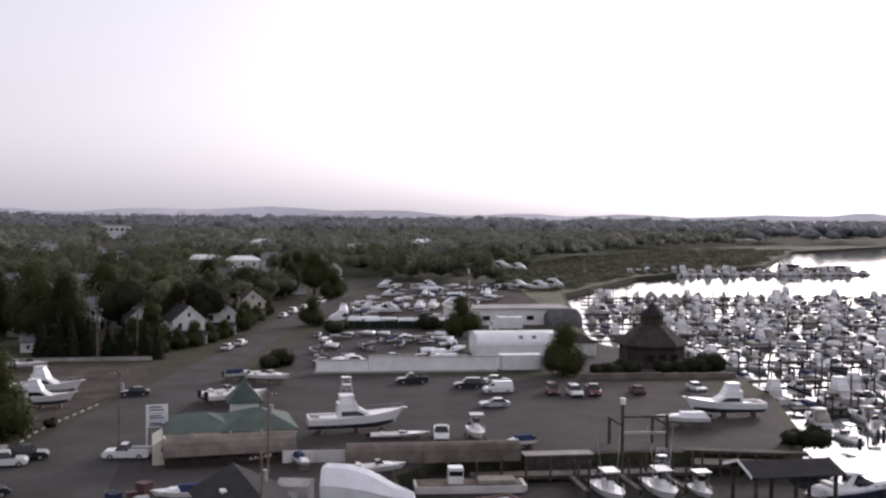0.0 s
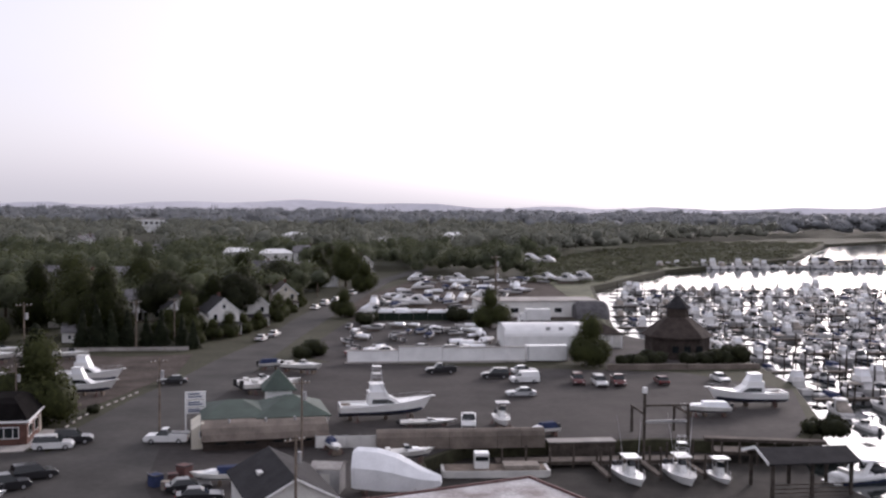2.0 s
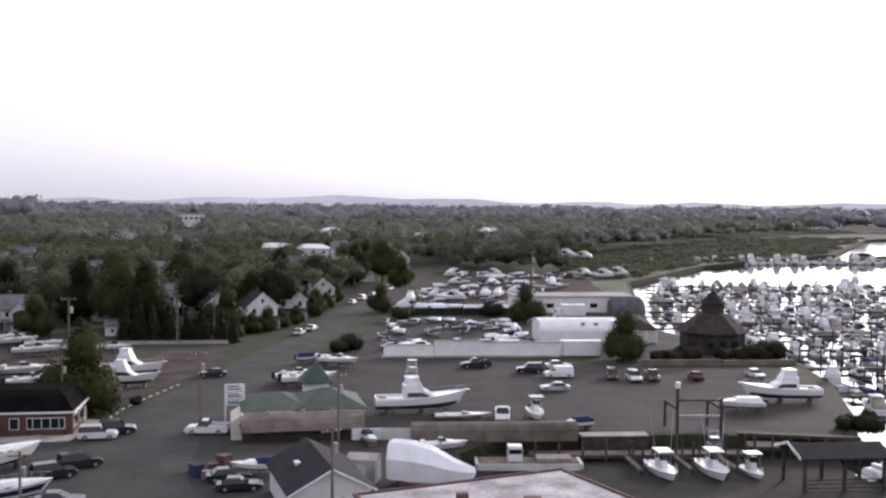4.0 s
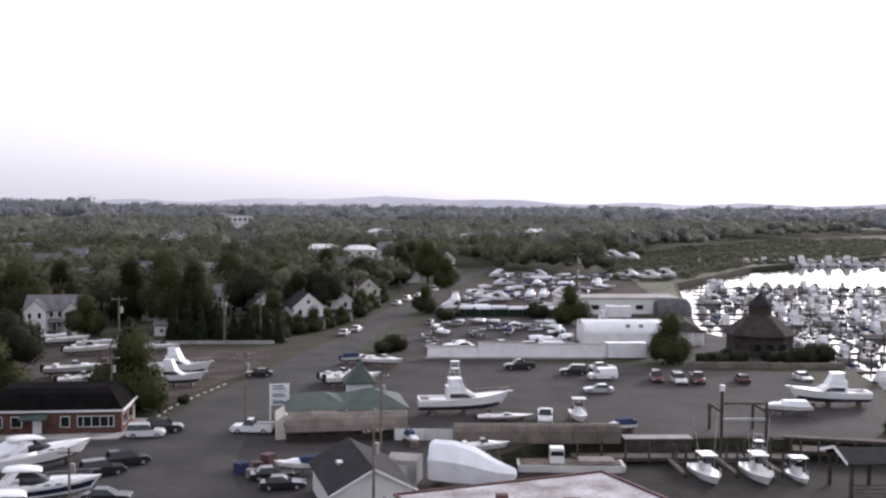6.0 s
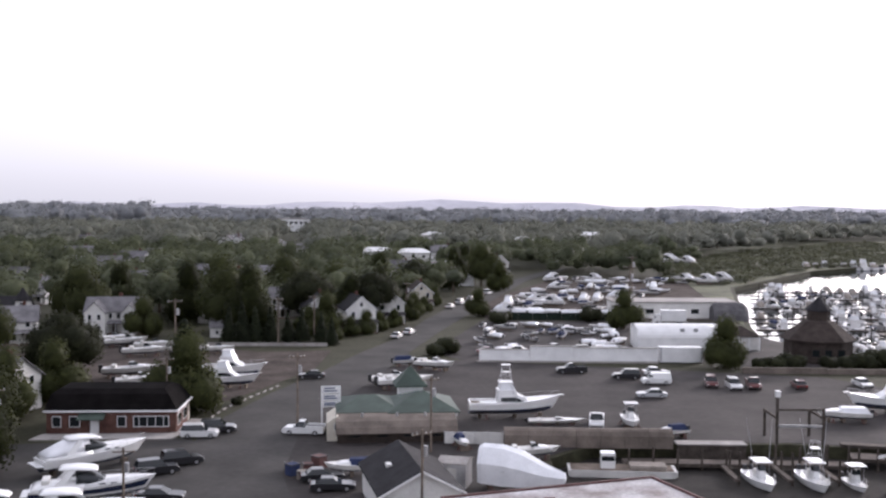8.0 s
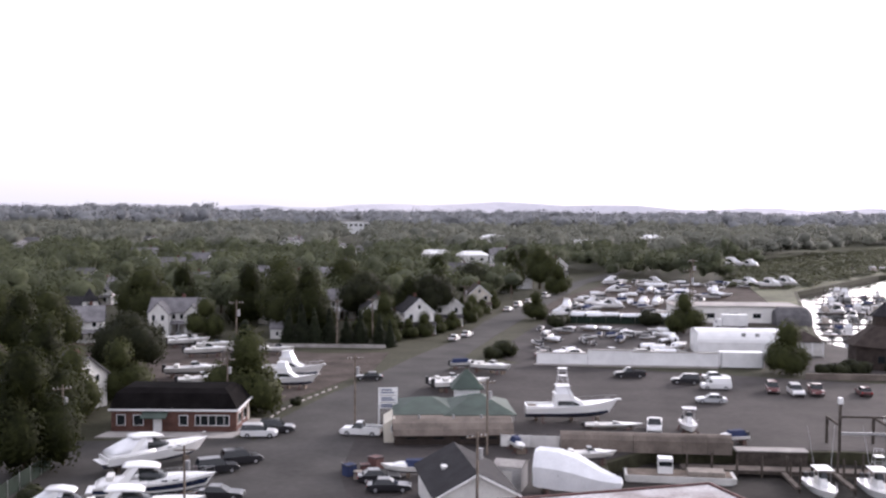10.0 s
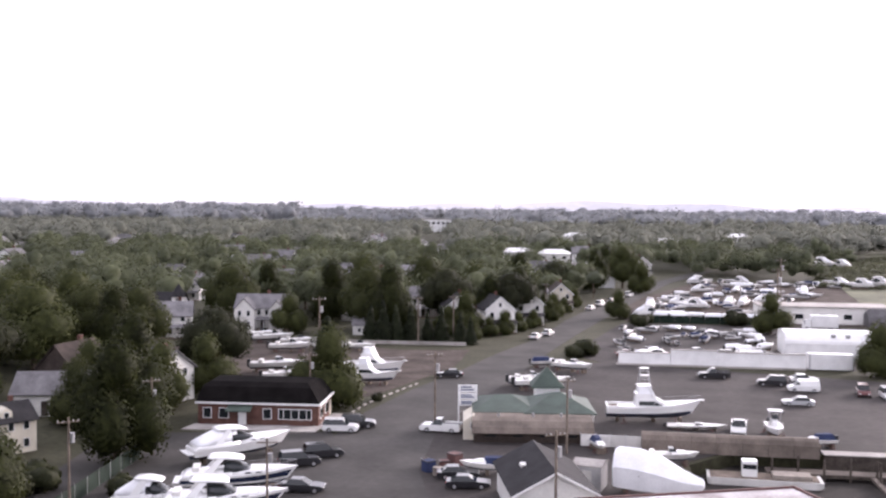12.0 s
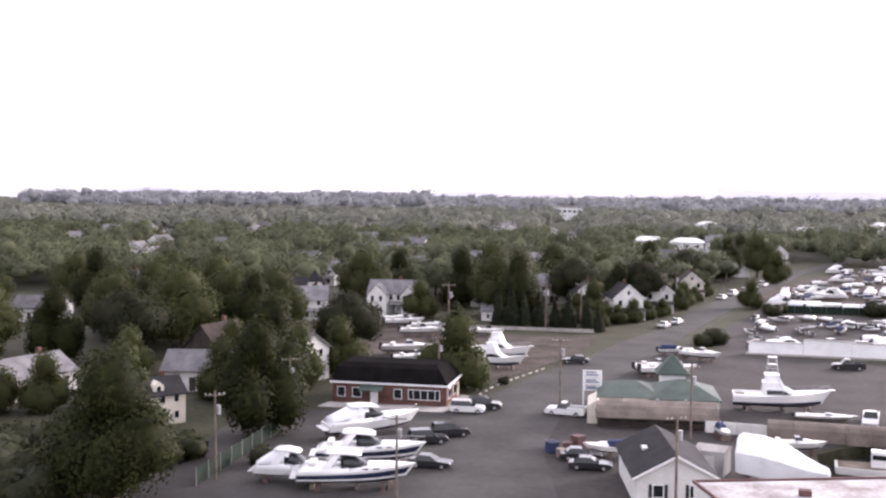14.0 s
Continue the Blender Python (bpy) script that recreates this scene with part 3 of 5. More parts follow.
def make_express(long=12.0, ashore=True, stripe=None, arch=True, cover=None, label=""):
    beam, depth, rise = long * 0.29, long * 0.115, long * 0.06
    boat = thing("express_cruiser", label or ("white express cruiser with raked windshield" + (", on stands" if ashore else " at its mooring")), "boat")
    add_hull(boat, long, beam, depth, rise, GELCOAT, stripe, (0.22, 0.74))
    h, d = beam / 2, depth
    part("foredeck", loft(bmesh.new(), [arched(long * k, h * w, d + rise * r, up) for k, w, r, up in ((-0.06, 0.86, 0.1, 0.62), (0.08, 0.80, 0.25, 0.62), (0.2, 0.66, 0.42, 0.52), (0.32, 0.44, 0.62, 0.36), (0.42, 0.2, 0.82, 0.16), (0.46, 0.08, 0.9, 0.06))]), GELCOAT, boat, smooth=True)
    part("windshield", loft(bmesh.new(), [arched(long * k, h * w, d + 0.45, up) for k, w, up in ((-0.13, 0.80, 1.15), (-0.04, 0.78, 1.08), (0.05, 0.7, 0.62), (0.12, 0.58, 0.2))]), GLASS, boat, "raked dark glass", smooth=True)
    part("coaming", loft(bmesh.new(), [arched(long * k, h * 0.9, d, up) for k, up in ((-0.48, 0.3), (-0.44, 0.55), (-0.2, 0.72), (-0.06, 0.76))]), GELCOAT, boat, smooth=True)
    if arch:
        for s in (-1, 1):
            part("radar_arch", loft(bmesh.new(), [[(long * -0.3 + o, s * h * 0.84, d + 0.4), (long * -0.3 + o + 0.9, s * h * 0.84, d + 0.4), (long * -0.18 + o * 0.4 + 0.7, s * h * 0.66, d + 1.9), (long * -0.18 + o * 0.4, s * h * 0.66, d + 1.9)] if not y else
                                                  [(long * -0.3 + o, s * h * 0.76, d + 0.4), (long * -0.3 + o + 0.9, s * h * 0.76, d + 0.4), (long * -0.18 + o * 0.4 + 0.7, s * h * 0.58, d + 1.9), (long * -0.18 + o * 0.4, s * h * 0.58, d + 1.9)] for y, o in ((0, 0.0), (1, 0.0))]), GELCOAT, boat)
        part("hardtop", loft(bmesh.new(), [arched(long * k, h * w, d + z, up) for k, w, z, up in ((-0.27, 0.5, 1.86, 0.1), (-0.24, 0.68, 1.84, 0.26), (-0.12, 0.72, 1.8, 0.34), (0.0, 0.66, 1.68, 0.28), (0.04, 0.5, 1.62, 0.1))]), GELCOAT, boat, smooth=True)
    if cover:
        top = 1.75 if arch else 0.75
        part("cockpit_cover", loft(bmesh.new(), [arched(long * k, h * w, d + 0.35, up) for k, w, up in ((-0.47, 0.7, 0.25), (-0.42, 0.84, 0.55), (-0.3, 0.82, 0.55 + 0.55 * (top - 0.5)), (-0.2, 0.76, top - 0.05), (-0.08, 0.72, top))]), cover, boat, "stretched fabric cover", smooth=True)
    else:
        part("cockpit_seat", boxed(-long * 0.4, -long * 0.34, -h * 0.6, h * 0.6, d + 0.5, d + 0.95, bevel=0.05), OFFWHITE, boat, "vinyl seat")
    for s in (-1, 1) if ashore is True else ():
        for k in (0.05, 0.14):
            part("porthole", boxed(long * k, long * k + 0.6, s * h * 0.77 - 0.05, s * h * 0.77 + 0.05, d + 0.3, d + 0.45, bevel=0.03), GLASS, boat)
    if ashore is True:
        rails(boat, long, beam, depth, rise, 0.55)
    part("swim_platform", boxed(-long * 0.56, -long * 0.495, -h * 0.8, h * 0.8, d * 0.62, d * 0.7, bevel=0.02), GELCOAT, boat)
    set_ashore(boat, ashore, long, beam, depth, 0.5)
    return boat


def make_console(long=8.0, outriggers=True, ashore=False, top=None, tower=False):
    beam, depth, rise = long * 0.31, long * 0.125, long * 0.06
    boat = thing("center_console_boat", "white centre console fishing boat with a hard top", "boat")
    add_hull(boat, long, beam, depth, rise, GELCOAT)
    h, d = beam / 2, depth
    part("deck_well", boxed(-long * 0.42, long * 0.2, -h * 0.7, h * 0.7, d + 0.004, d + 0.02), OFFWHITE, boat)
    part("console", tier(-long * 0.06, long * 0.1, 0.5, d, d + 1.15, 0.3, 0.0), GELCOAT, boat)
    part("windshield", tier(0.0, long * 0.09, 0.48, d + 1.15, d + 1.75, 0.25, 0.1), GLASS, boat, "dark glass")
    bm = bmesh.new()
    for sx in (-0.1, 0.09):
        for s in (-1, 1):
            rod(bm, (long * sx, s * 0.65, d), (long * sx * 0.9, s * 0.7, d + 2.1), 0.03, n=6)
    part("top_frame", bm, STEEL, boat)
    part("hardtop", boxed(-long * 0.16, long * 0.13, -0.95, 0.95, d + 2.1, d + 2.2, bevel=0.04), top or GELCOAT, boat)
    if tower:
        bm = bmesh.new()
        for sx, sy in ((-1, -1), (-1, 1), (1, -1), (1, 1)):
            rod(bm, (sx * 0.8, sy * 0.95, d + 0.1), (sx * 0.4, sy * 0.42, d + 4.4), 0.035, n=6)
        for z, r in ((d + 2.9, 0.62), (d + 3.6, 0.54), (d + 4.4, 0.42)):
            for p, q in (((-1, -1), (1, -1)), ((1, -1), (1, 1)), ((1, 1), (-1, 1)), ((-1, 1), (-1, -1))):
                rod(bm, (p[0] * r, p[1] * r, z), (q[0] * r, q[1] * r, z), 0.03, n=5)
        part("tuna_tower", bm, STEEL, boat, "tubular aluminium tower")
        part("tower_platform", boxed(-0.5, 0.5, -0.5, 0.5, d + 3.6, d + 3.68), GELCOAT, boat)
    part("leaning_post", boxed(-long * 0.16, -long * 0.11, -0.45, 0.45, d, d + 0.95, bevel=0.05), OFFWHITE, boat)
    for s in (-1, 1):
        part("outboard_engine", boxed(-long * 0.56, -long * 0.49, s * 0.38 - 0.22, s * 0.38 + 0.22, d * 0.3, d + 0.55, bevel=0.08), BLACKTRIM, boat, "black outboard motor")
        if outriggers:
            part("outrigger", rod(bmesh.new(), (0, s * 0.9, d + 2.1), (-long * 0.1, s * 1.5, d + 6.8), 0.035, 0.015, 6), STEEL, boat)
    rails(boat, long, beam, depth, rise, 0.6)
    set_ashore(boat, ashore, long, beam, depth, 0.45)
    return boat


def make_runabout(long=7.0, cover=None, ashore=False, top=None):
    beam, depth, rise = long * 0.32, long * 0.125, long * 0.05
    boat = thing("runabout", "small white motorboat" + (" with a fitted cover" if cover else " with a low windshield"), "boat")
    add_hull(boat, long, beam, depth, rise, OFFWHITE)
    h, d = beam / 2, depth
    part("foredeck", tier(long * 0.02, long * 0.38, h * 0.72, d + 0.02, d + 0.42, 1.3, 0.0), GELCOAT, boat)
    if cover:
        part("boat_cover", tier(-long * 0.47, long * 0.08, h * 0.86, d, d + 0.75, 0.3, 0.5, 0.25), cover, boat, "fitted canvas cover")
    else:
        part("windshield", tier(-long * 0.03, long * 0.12, h * 0.66, d + 0.4, d + 0.85, 0.5, 0.0), GLASS, boat, "dark glass")
        part("seat", boxed(-long * 0.34, -long * 0.26, -h * 0.6, h * 0.6, d, d + 0.45, bevel=0.04), OFFWHITE, boat)
    if top:
        bm = bmesh.new()
        for sx in (-0.24, 0.0):
            for s in (-1, 1):
                rod(bm, (long * sx, s * h * 0.8, d), (long * sx, s * h * 0.75, d + 1.75), 0.02, n=5)
        part("bimini_frame", bm, STEEL, boat)
        part("bimini_top", tier(-long * 0.3, long * 0.06, h * 0.8, d + 1.72, d + 1.9, 0.2, 0.2, 0.15), top, boat, "canvas sun top")
    part("outboard_engine", boxed(-long * 0.56, -long * 0.49, -0.22, 0.22, d * 0.3, d + 0.45, bevel=0.07), BLACKTRIM, boat, "black outboard motor")
    set_ashore(boat, ashore, long, beam, depth, 0.45)
    return boat


def make_wrapped(long=11.0):
    boat = thing("shrink_wrapped_boat", "large boat sealed in white shrink wrap on stands", "boat")
    rings = []
    for s, half, low, top in ((0, 1.55, 0.8, 4.45), (0.05, 1.75, 0.7, 4.75), (0.28, 1.85, 0.6, 4.7), (0.5, 1.85, 0.6, 4.2), (0.62, 1.7, 0.65, 3.65), (0.78, 1.35, 0.75, 2.9), (0.93, 0.85, 0.95, 2.35), (0.99, 0.5, 1.1, 2.15), (1.0, 0.3, 1.3, 1.9)):
        x = -long / 2 + long * s
        mid = low + (top - low) * 0.55
        rings.append([(x, -half * 0.8, low), (x, -half, mid), (x, -half * 0.5, top - 0.25), (x, 0, top), (x, half * 0.5, top - 0.25), (x, half, mid), (x, half * 0.8, low)])
    part("wrap", loft(bmesh.new(), rings), SHRINK, boat)
    under = []
    for s in (0, 0.3, 0.6, 0.8, 0.95):
        half, x = hull_lines(s, long, 3.4)
        under.append([(x, 0, 0.95 + 0.5 * max(0, s - 0.5)), (x, -half * 0.75, 1.35 + 0.5 * s ** 3), (x, half * 0.75, 1.35 + 0.5 * s ** 3)])
    part("bottom", loft(bmesh.new(), under), BOTTOM, boat, "dark bottom paint")
    part("strap", boxed(-long * 0.2, -long * 0.2 + 0.06, -1.83, 1.83, 2.2, 2.26), BLACKTRIM, boat)
    jack_stands(boat, long, 3.4, 1.2)
    return boat


# ---------------------------------------------------------------- buildings
def gable_roof(w, d, z, rise, over=0.4, thick=0.18):
    """Ridge along x, eaves at z."""
    bm = bmesh.new()
    hw, hd = w / 2 + over, d / 2 + over
    drop = rise / (d / 2) * over
    sec = [(-hd, z - drop), (0, z + rise), (hd, z - drop), (hd, z - drop + thick), (0, z + rise + thick), (-hd, z - drop + thick)]
    return loft(bm, [[(x, y, zz) for y, zz in sec] for x in (-hw, hw)])


def hip_roof(w, d, z, rise, over=0.4, ridge=None):
    bm = bmesh.new()
    hw, hd = w / 2 + over, d / 2 + over
    r = (max(w - d, 0.4) if ridge is None else ridge) / 2
    low = [(-hw, -hd, z), (hw, -hd, z), (hw, hd, z), (-hw, hd, z)]
    mid = [(x, y, z + 0.15) for x, y, _ in low]
    top = [(-r, -0.03, z + rise), (r, -0.03, z + rise), (r, 0.03, z + rise), (-r, 0.03, z + rise)]
    return loft(bm, [low, mid, top])


def add_window(house, x, y, z, w, h, side, trim=None):
    """A window on one of the four sides (s, n, e, w) with its frame and pane."""
    t = 0.05
    if side in "sn":
        k = -1 if side == "s" else 1
        win = part("window", boxed(x - w / 2, x + w / 2, min(y, y + k * t), max(y, y + k * t), z, z + h), trim or WHITEPAINT, house)
        part("pane", boxed(x - w / 2 + 0.09, x + w / 2 - 0.09, min(y, y + k * (t + 0.012)), max(y, y + k * (t + 0.012)), z + 0.09, z + h - 0.09), GLASS, win, "dark glass")
    else:
        k = -1 if side == "w" else 1
        win = part("window", boxed(min(x, x + k * t), max(x, x + k * t), y - w / 2, y + w / 2, z, z + h), trim or WHITEPAINT, house)
        part("pane", boxed(min(x, x + k * (t + 0.012)), max(x, x + k * (t + 0.012)), y - w / 2 + 0.09, y + w / 2 - 0.09, z + 0.09, z + h - 0.09), GLASS, win, "dark glass")


def gable_walls(w, d, h, rise):
    bm = bmesh.new()
    sec = [(-d / 2, -0.3), (d / 2, -0.3), (d / 2, h), (0, h + rise), (-d / 2, h)]
    return loft(bm, [[(x, y, z) for y, z in sec] for x in (-w / 2, w / 2)])


def make_house(w, d, h, rise, wall, roof, label, porch=False, chimney=True, dormer=False, windows=True):
    house = thing("house", label, "house")
    part("wall", gable_walls(w, d, h, rise), wall, house)
    part("roof", gable_roof(w, d, h, rise), roof, house, "shingled roof")
    floors = 2 if h > 4.4 else 1
    if windows:
        for f in range(floors):
            z = 0.9 + f * 2.75
            for k in (-0.3, 0.05, 0.32) if windows is True else (-0.28, 0.28):
                add_window(house, k * w, -d / 2, z, 1.0, 1.4, "s")
            for k in (-0.25, 0.25) if windows is True else ():
                add_window(house, w / 2, k * d, z, 0.95, 1.4, "e")
                add_window(house, -w / 2, k * d, z, 0.95, 1.4, "w")
        add_window(house, w / 2, 0, h + rise * 0.25 - 0.5, 0.8, 1.0, "e")
        part("door", boxed(-w * 0.14, -w * 0.14 + 0.95, -d / 2 - 0.05, -d / 2, 0.1, 2.15), DARKWOOD, house, "dark panelled door")
    if chimney:
        part("chimney", boxed(w * 0.2, w * 0.2 + 0.7, 0.3, 0.95, h, h + rise + 0.9), BRICK, house, "brick chimney")
    if porch:
        part("porch_roof", loft(bmesh.new(), [[(x, -d / 2, 2.9), (x, -d / 2 - 2.2, 2.45), (x, -d / 2 - 2.2, 2.6), (x, -d / 2, 3.1)] for x in (-w / 2, w / 2)]), roof, house)
        for x in (-w * 0.46, -w * 0.16, w * 0.16, w * 0.46):
            part("porch_post", boxed(x - 0.07, x + 0.07, -d / 2 - 2.1, -d / 2 - 1.96, 0, 2.5), WHITEPAINT, house)
        part("porch_floor", boxed(-w / 2, w / 2, -d / 2 - 2.2, -d / 2, 0, 0.35), TIMBER, house)
    if dormer:
        part("dormer", loft(bmesh.new(), [[(-0.9, y, h + 0.2), (0.9, y, h + 0.2), (0.9, y, h + rise * 0.62), (0, y, h + rise * 0.92), (-0.9, y, h + rise * 0.62)] for y in (-d * 0.42, 0)]), wall, house)
        add_window(house, 0, -d * 0.42, h + 0.45, 0.9, 1.0, "s")
    return house


def make_gable_house(front, deep, h, rise, wall, roof, label, porch=True):
    """A narrow house whose gable end, at +x, carries the porch."""
    house = thing("house", label, "house")
    part("wall", gable_walls(deep, front, h, rise), wall, house)
    part("roof", gable_roof(deep, front, h, rise, 0.35), roof, house, "dark shingled roof")
    e = deep / 2
    for f in range(2):
        for k in (-0.28, 0.28):
            add_window(house, e, k * front, 0.9 + f * 2.6, 1.0, 1.45, "e")
        for k in (-0.3, 0.0, 0.3):
            add_window(house, k * deep, -front / 2, 0.9 + f * 2.6, 0.9, 1.4, "s")
            add_window(house, k * deep, front / 2, 0.9 + f * 2.6, 0.9, 1.4, "n")
    add_window(house, e, 0, h + rise * 0.22, 0.8, 1.1, "e")
    part("door", boxed(e, e + 0.05, -0.5, 0.45, 0.35, 2.4), DARKWOOD, house, "dark panelled door")
    for s in (-1, 1):
        part("barge_board", loft(bmesh.new(), [[(e + 0.36 + o, 0, h + rise - 0.12), (e + 0.36 + o, 0, h + rise + 0.2), (e + 0.36 + o, s * (front / 2 + 0.38), h - 0.12), (e + 0.36 + o, s * (front / 2 + 0.38), h - 0.42)] for o in (0.0, 0.05)]), WHITEPAINT, house, "white painted board")
    part("chimney", boxed(-deep * 0.2, -deep * 0.2 + 0.6, 0.4, 1.0, h, h + rise + 0.8), BRICK, house, "brick chimney")
    if porch:
        part("porch_floor", boxed(e, e + 2.2, -front / 2, front / 2, 0, 0.35), TIMBER, house)
        part("porch_roof", loft(bmesh.new(), [[(e, y, 2.95), (e + 2.5, y, 2.5), (e + 2.5, y, 2.62), (e, y, 3.15)] for y in (-front / 2 - 0.2, front / 2 + 0.2)]), roof, house)
        for k in range(4):
            y = -front / 2 + 0.15 + k * (front - 0.3) / 3
            part("porch_post", boxed(e + 2.0, e + 2.14, y - 0.07, y + 0.07, 0.35, 2.6), WHITEPAINT, house)
        part("porch_rail", boxed(e + 2.02, e + 2.1, -front / 2 + 0.2, front / 2 - 1.6, 0.95, 1.05), WHITEPAINT, house)
    return house


def make_winged_house(label):
    """A broad house with a front gable wing, a side gable and a round-columned porch."""
    house = thing("house", label, "house")
    part("wall", gable_walls(12.5, 8, 5.2, 2.8), SIDING, house)
    part("roof", gable_roof(12.5, 8, 5.2, 2.8), GREYSHINGLE, house, "grey shingled roof")
    for name, x, w, d, h, rise in (("wing", -3.4, 4.6, 5.0, 5.2, 2.4), ("bay", 3.9, 3.4, 3.2, 5.0, 1.9)):
        wall = part(name, gable_walls(d, w, h, rise), SIDING, house)
        top = part(name + "_roof", gable_roof(d, w, h, rise, 0.3), GREYSHINGLE, house)
        for o in (wall, top):
            o.matrix_basis = pose(x, -4 - d / 2 + 1.2, 0, 0, 0, -90)
        front = -4 - d + 1.2
        for z in (0.9, 3.5):
            add_window(house, x - w * 0.22, front, z, 0.9, 1.4, "s")
            add_window(house, x + w * 0.22, front, z, 0.9, 1.4, "s")
    for x in (-0.6, 1.2):
        add_window(house, x, -4, 3.4, 0.9, 1.4, "s")
    for z in (0.9, 3.5):
        for y in (-2, 2):
            add_window(house, 6.25, y, z, 0.9, 1.4, "e")
    part("door", boxed(-0.2, 0.8, -4.06, -4, 0.35, 2.4), DARKWOOD, house, "dark panelled door")
    part("porch_roof", loft(bmesh.new(), [[(x, -4, 2.95), (x, -6.4, 2.5), (x, -6.4, 2.62), (x, -4, 3.15)] for x in (-1.1, 6.4)]), GREYSHINGLE, house)
    part("porch_floor", boxed(-1.1, 6.4, -6.3, -4, 0, 0.35), TIMBER, house)
    for k in range(5):
        part("porch_post", boxed(-0.95 + k * 1.78, -0.8 + k * 1.78, -6.2, -6.05, 0.35, 2.6), WHITEPAINT, house)
    part("chimney", boxed(0.6, 1.3, 0.2, 0.9, 6.5, 9.0), BRICK, house, "brick chimney")
    return house


def make_turret_house(label):
    """A white house with a corner turret under a pointed dark roof."""
    house = thing("house", label, "house")
    part("wall", gable_walls(8, 7, 5.4, 2.4), SIDING, house)
    part("roof", gable_roof(8, 7, 5.4, 2.4), SHINGLE, house, "dark shingled roof")
    ring = [(3.4 + math.cos(math.tau * k / 8) * 1.7, -3.4 + math.sin(math.tau * k / 8) * 1.7) for k in range(8)]
    part("turret", prism(bmesh.new(), ring, -0.2, 7.2), SIDING, house)
    part("turret_roof", loft(bmesh.new(), [[(3.4 + (x - 3.4) * f, -3.4 + (y + 3.4) * f, z) for x, y in ring] for f, z in ((1.18, 7.1), (1.18, 7.3), (0.06, 10.2))]), SHINGLE, house, "pointed dark roof")
    for z in (1.0, 3.4, 5.6):
        add_window(house, 3.4, -5.02, z, 0.9, 1.3, "s")
    for x in (-2.6, 0.2):
        for z in (0.9, 3.5):
            add_window(house, x, -3.5, z, 0.95, 1.4, "s")
    return house


def make_pole(height, label, arms=1, lamp=False):
    pole = thing("utility_pole", label, "utility pole")
    part("post", rod(bmesh.new(), (0, 0, -0.3), (0, 0, height), 0.16, 0.11, 10), TIMBER, pole)
    for k in range(arms):
        z = height - 0.5 - k * 1.0
        part("crossarm", boxed(-1.15, 1.15, 0.1, 0.22, z - 0.06, z + 0.06), TIMBER, pole)
        for x in (-1.0, -0.5, 0.5, 1.0):
            part("insulator", rod(bmesh.new(), (x, 0.16, z + 0.06), (x, 0.16, z + 0.24), 0.05, 0.03, 6), OFFWHITE, pole)
    if lamp:
        part("transformer", rod(bmesh.new(), (0.35, 0, height - 2.6), (0.35, 0, height - 1.6), 0.25, 0.25, 12), STEEL, pole, "grey transformer can")
    return pole


def put(ob, x, y, turn=0.0, z=0.05, group=""):
    """Sets the first one of a kind in its place."""
    ob.matrix_basis = pose(x, y, z, 0, 0, turn)
    return tagged(ob, group=group)


def again(ob, x, y, turn=0.0, z=0.05, size=1.0, label=""):
    c = copy_thing(ob, pose(x, y, z, 0, 0, turn))
    c.scale = (size, size, size)
    return tagged(c, label)


# ---------------------------------------------------------------- the boatyard lot
put(make_sportfisher(13.0), 8.0, 142.3, 4)
put(make_wrapped(9.2), 6.9, 105.6, -14)

# marina office: tan rounded front roof, green hip roofs and a cupola
office = thing("marina_office", "cream office building with green hip roofs and a cupola", "building", at=(-8.2, 133, 0), turn=8)
part("wall", boxed(-7.0, 7.2, -3.5, 8.5, -0.2, 3.1), CREAM, office)
sec = [(-7.2, 1.2), (-7.5, 1.4), (-7.2, 2.1), (-6.4, 2.75), (-5.0, 3.1), (-3.3, 3.2), (-3.3, 2.95), (-6.1, 2.5), (-6.9, 1.9)]
part("front_roof", loft(bmesh.new(), [[(x, y, z) for y, z in sec] for x in (-8.0, 7.3)]), TANROOF, office, "long rounded tan roof")
# dark wall colour holds the shade below the rounded front roof
part("front_wall", boxed(-7.8, 7.1, -6.6, -3.45, -0.2, 2.0), BROWNSHINGLE, office)
part("west_roof", hip_roof(7.4, 9.5, 3.1, 1.5, 0.6, 2.0), GREENROOF, office).location = (-3.6, 2.0, 0)
part("east_roof", hip_roof(8.2, 9.5, 3.1, 2.0, 0.6, 1.0), GREENROOF, office).location = (3.4, 1.4, 0)
part("gable_bay", loft(bmesh.new(), [[(x - 7.8, y, z) for x, z in ((-1.3, 0), (1.3, 0), (1.3, 2.5), (0, 3.2), (-1.3, 2.4))] for y in (-5.2, 1.0)]), CREAM, office)
add_window(office, -7.8, -5.2, 1.4, 0.8, 0.9, "s")
part("cupola", boxed(1.0, 4.4, 7.2, 10.4, 3.0, 4.6), WHITEPAINT, office)
part("cupola_roof", hip_roof(3.6, 3.4, 4.6, 2.7, 0.5, 0.1), GREENROOF, office).location = (2.7, 8.8, 0)
for k in range(5):
    part("porch_column", boxed(7.5, 7.75, -3.2 + k * 2.4, -2.95 + k * 2.4, 0, 2.8), WHITEPAINT, office)
part("porch_beam", boxed(7.4, 7.85, -3.4, 7.0, 2.75, 3.1), WHITEPAINT, office)
for k in (-5.6, -2.2, 1.2, 4.6):
    add_window(office, k, -6.6, 0.7, 1.5, 0.9, "s", DARKWOOD)
for k in (-1.6, 3.2):
    add_window(office, 7.2, k, 0.9, 1.4, 1.4, "e")
for k in (-4.6, -0.2, 3.4):
    part("roof_vent", rod(bmesh.new(), (k, -5.0, 2.9), (k, -5.0, 3.5), 0.16, 0.16, 8), STEEL, office)

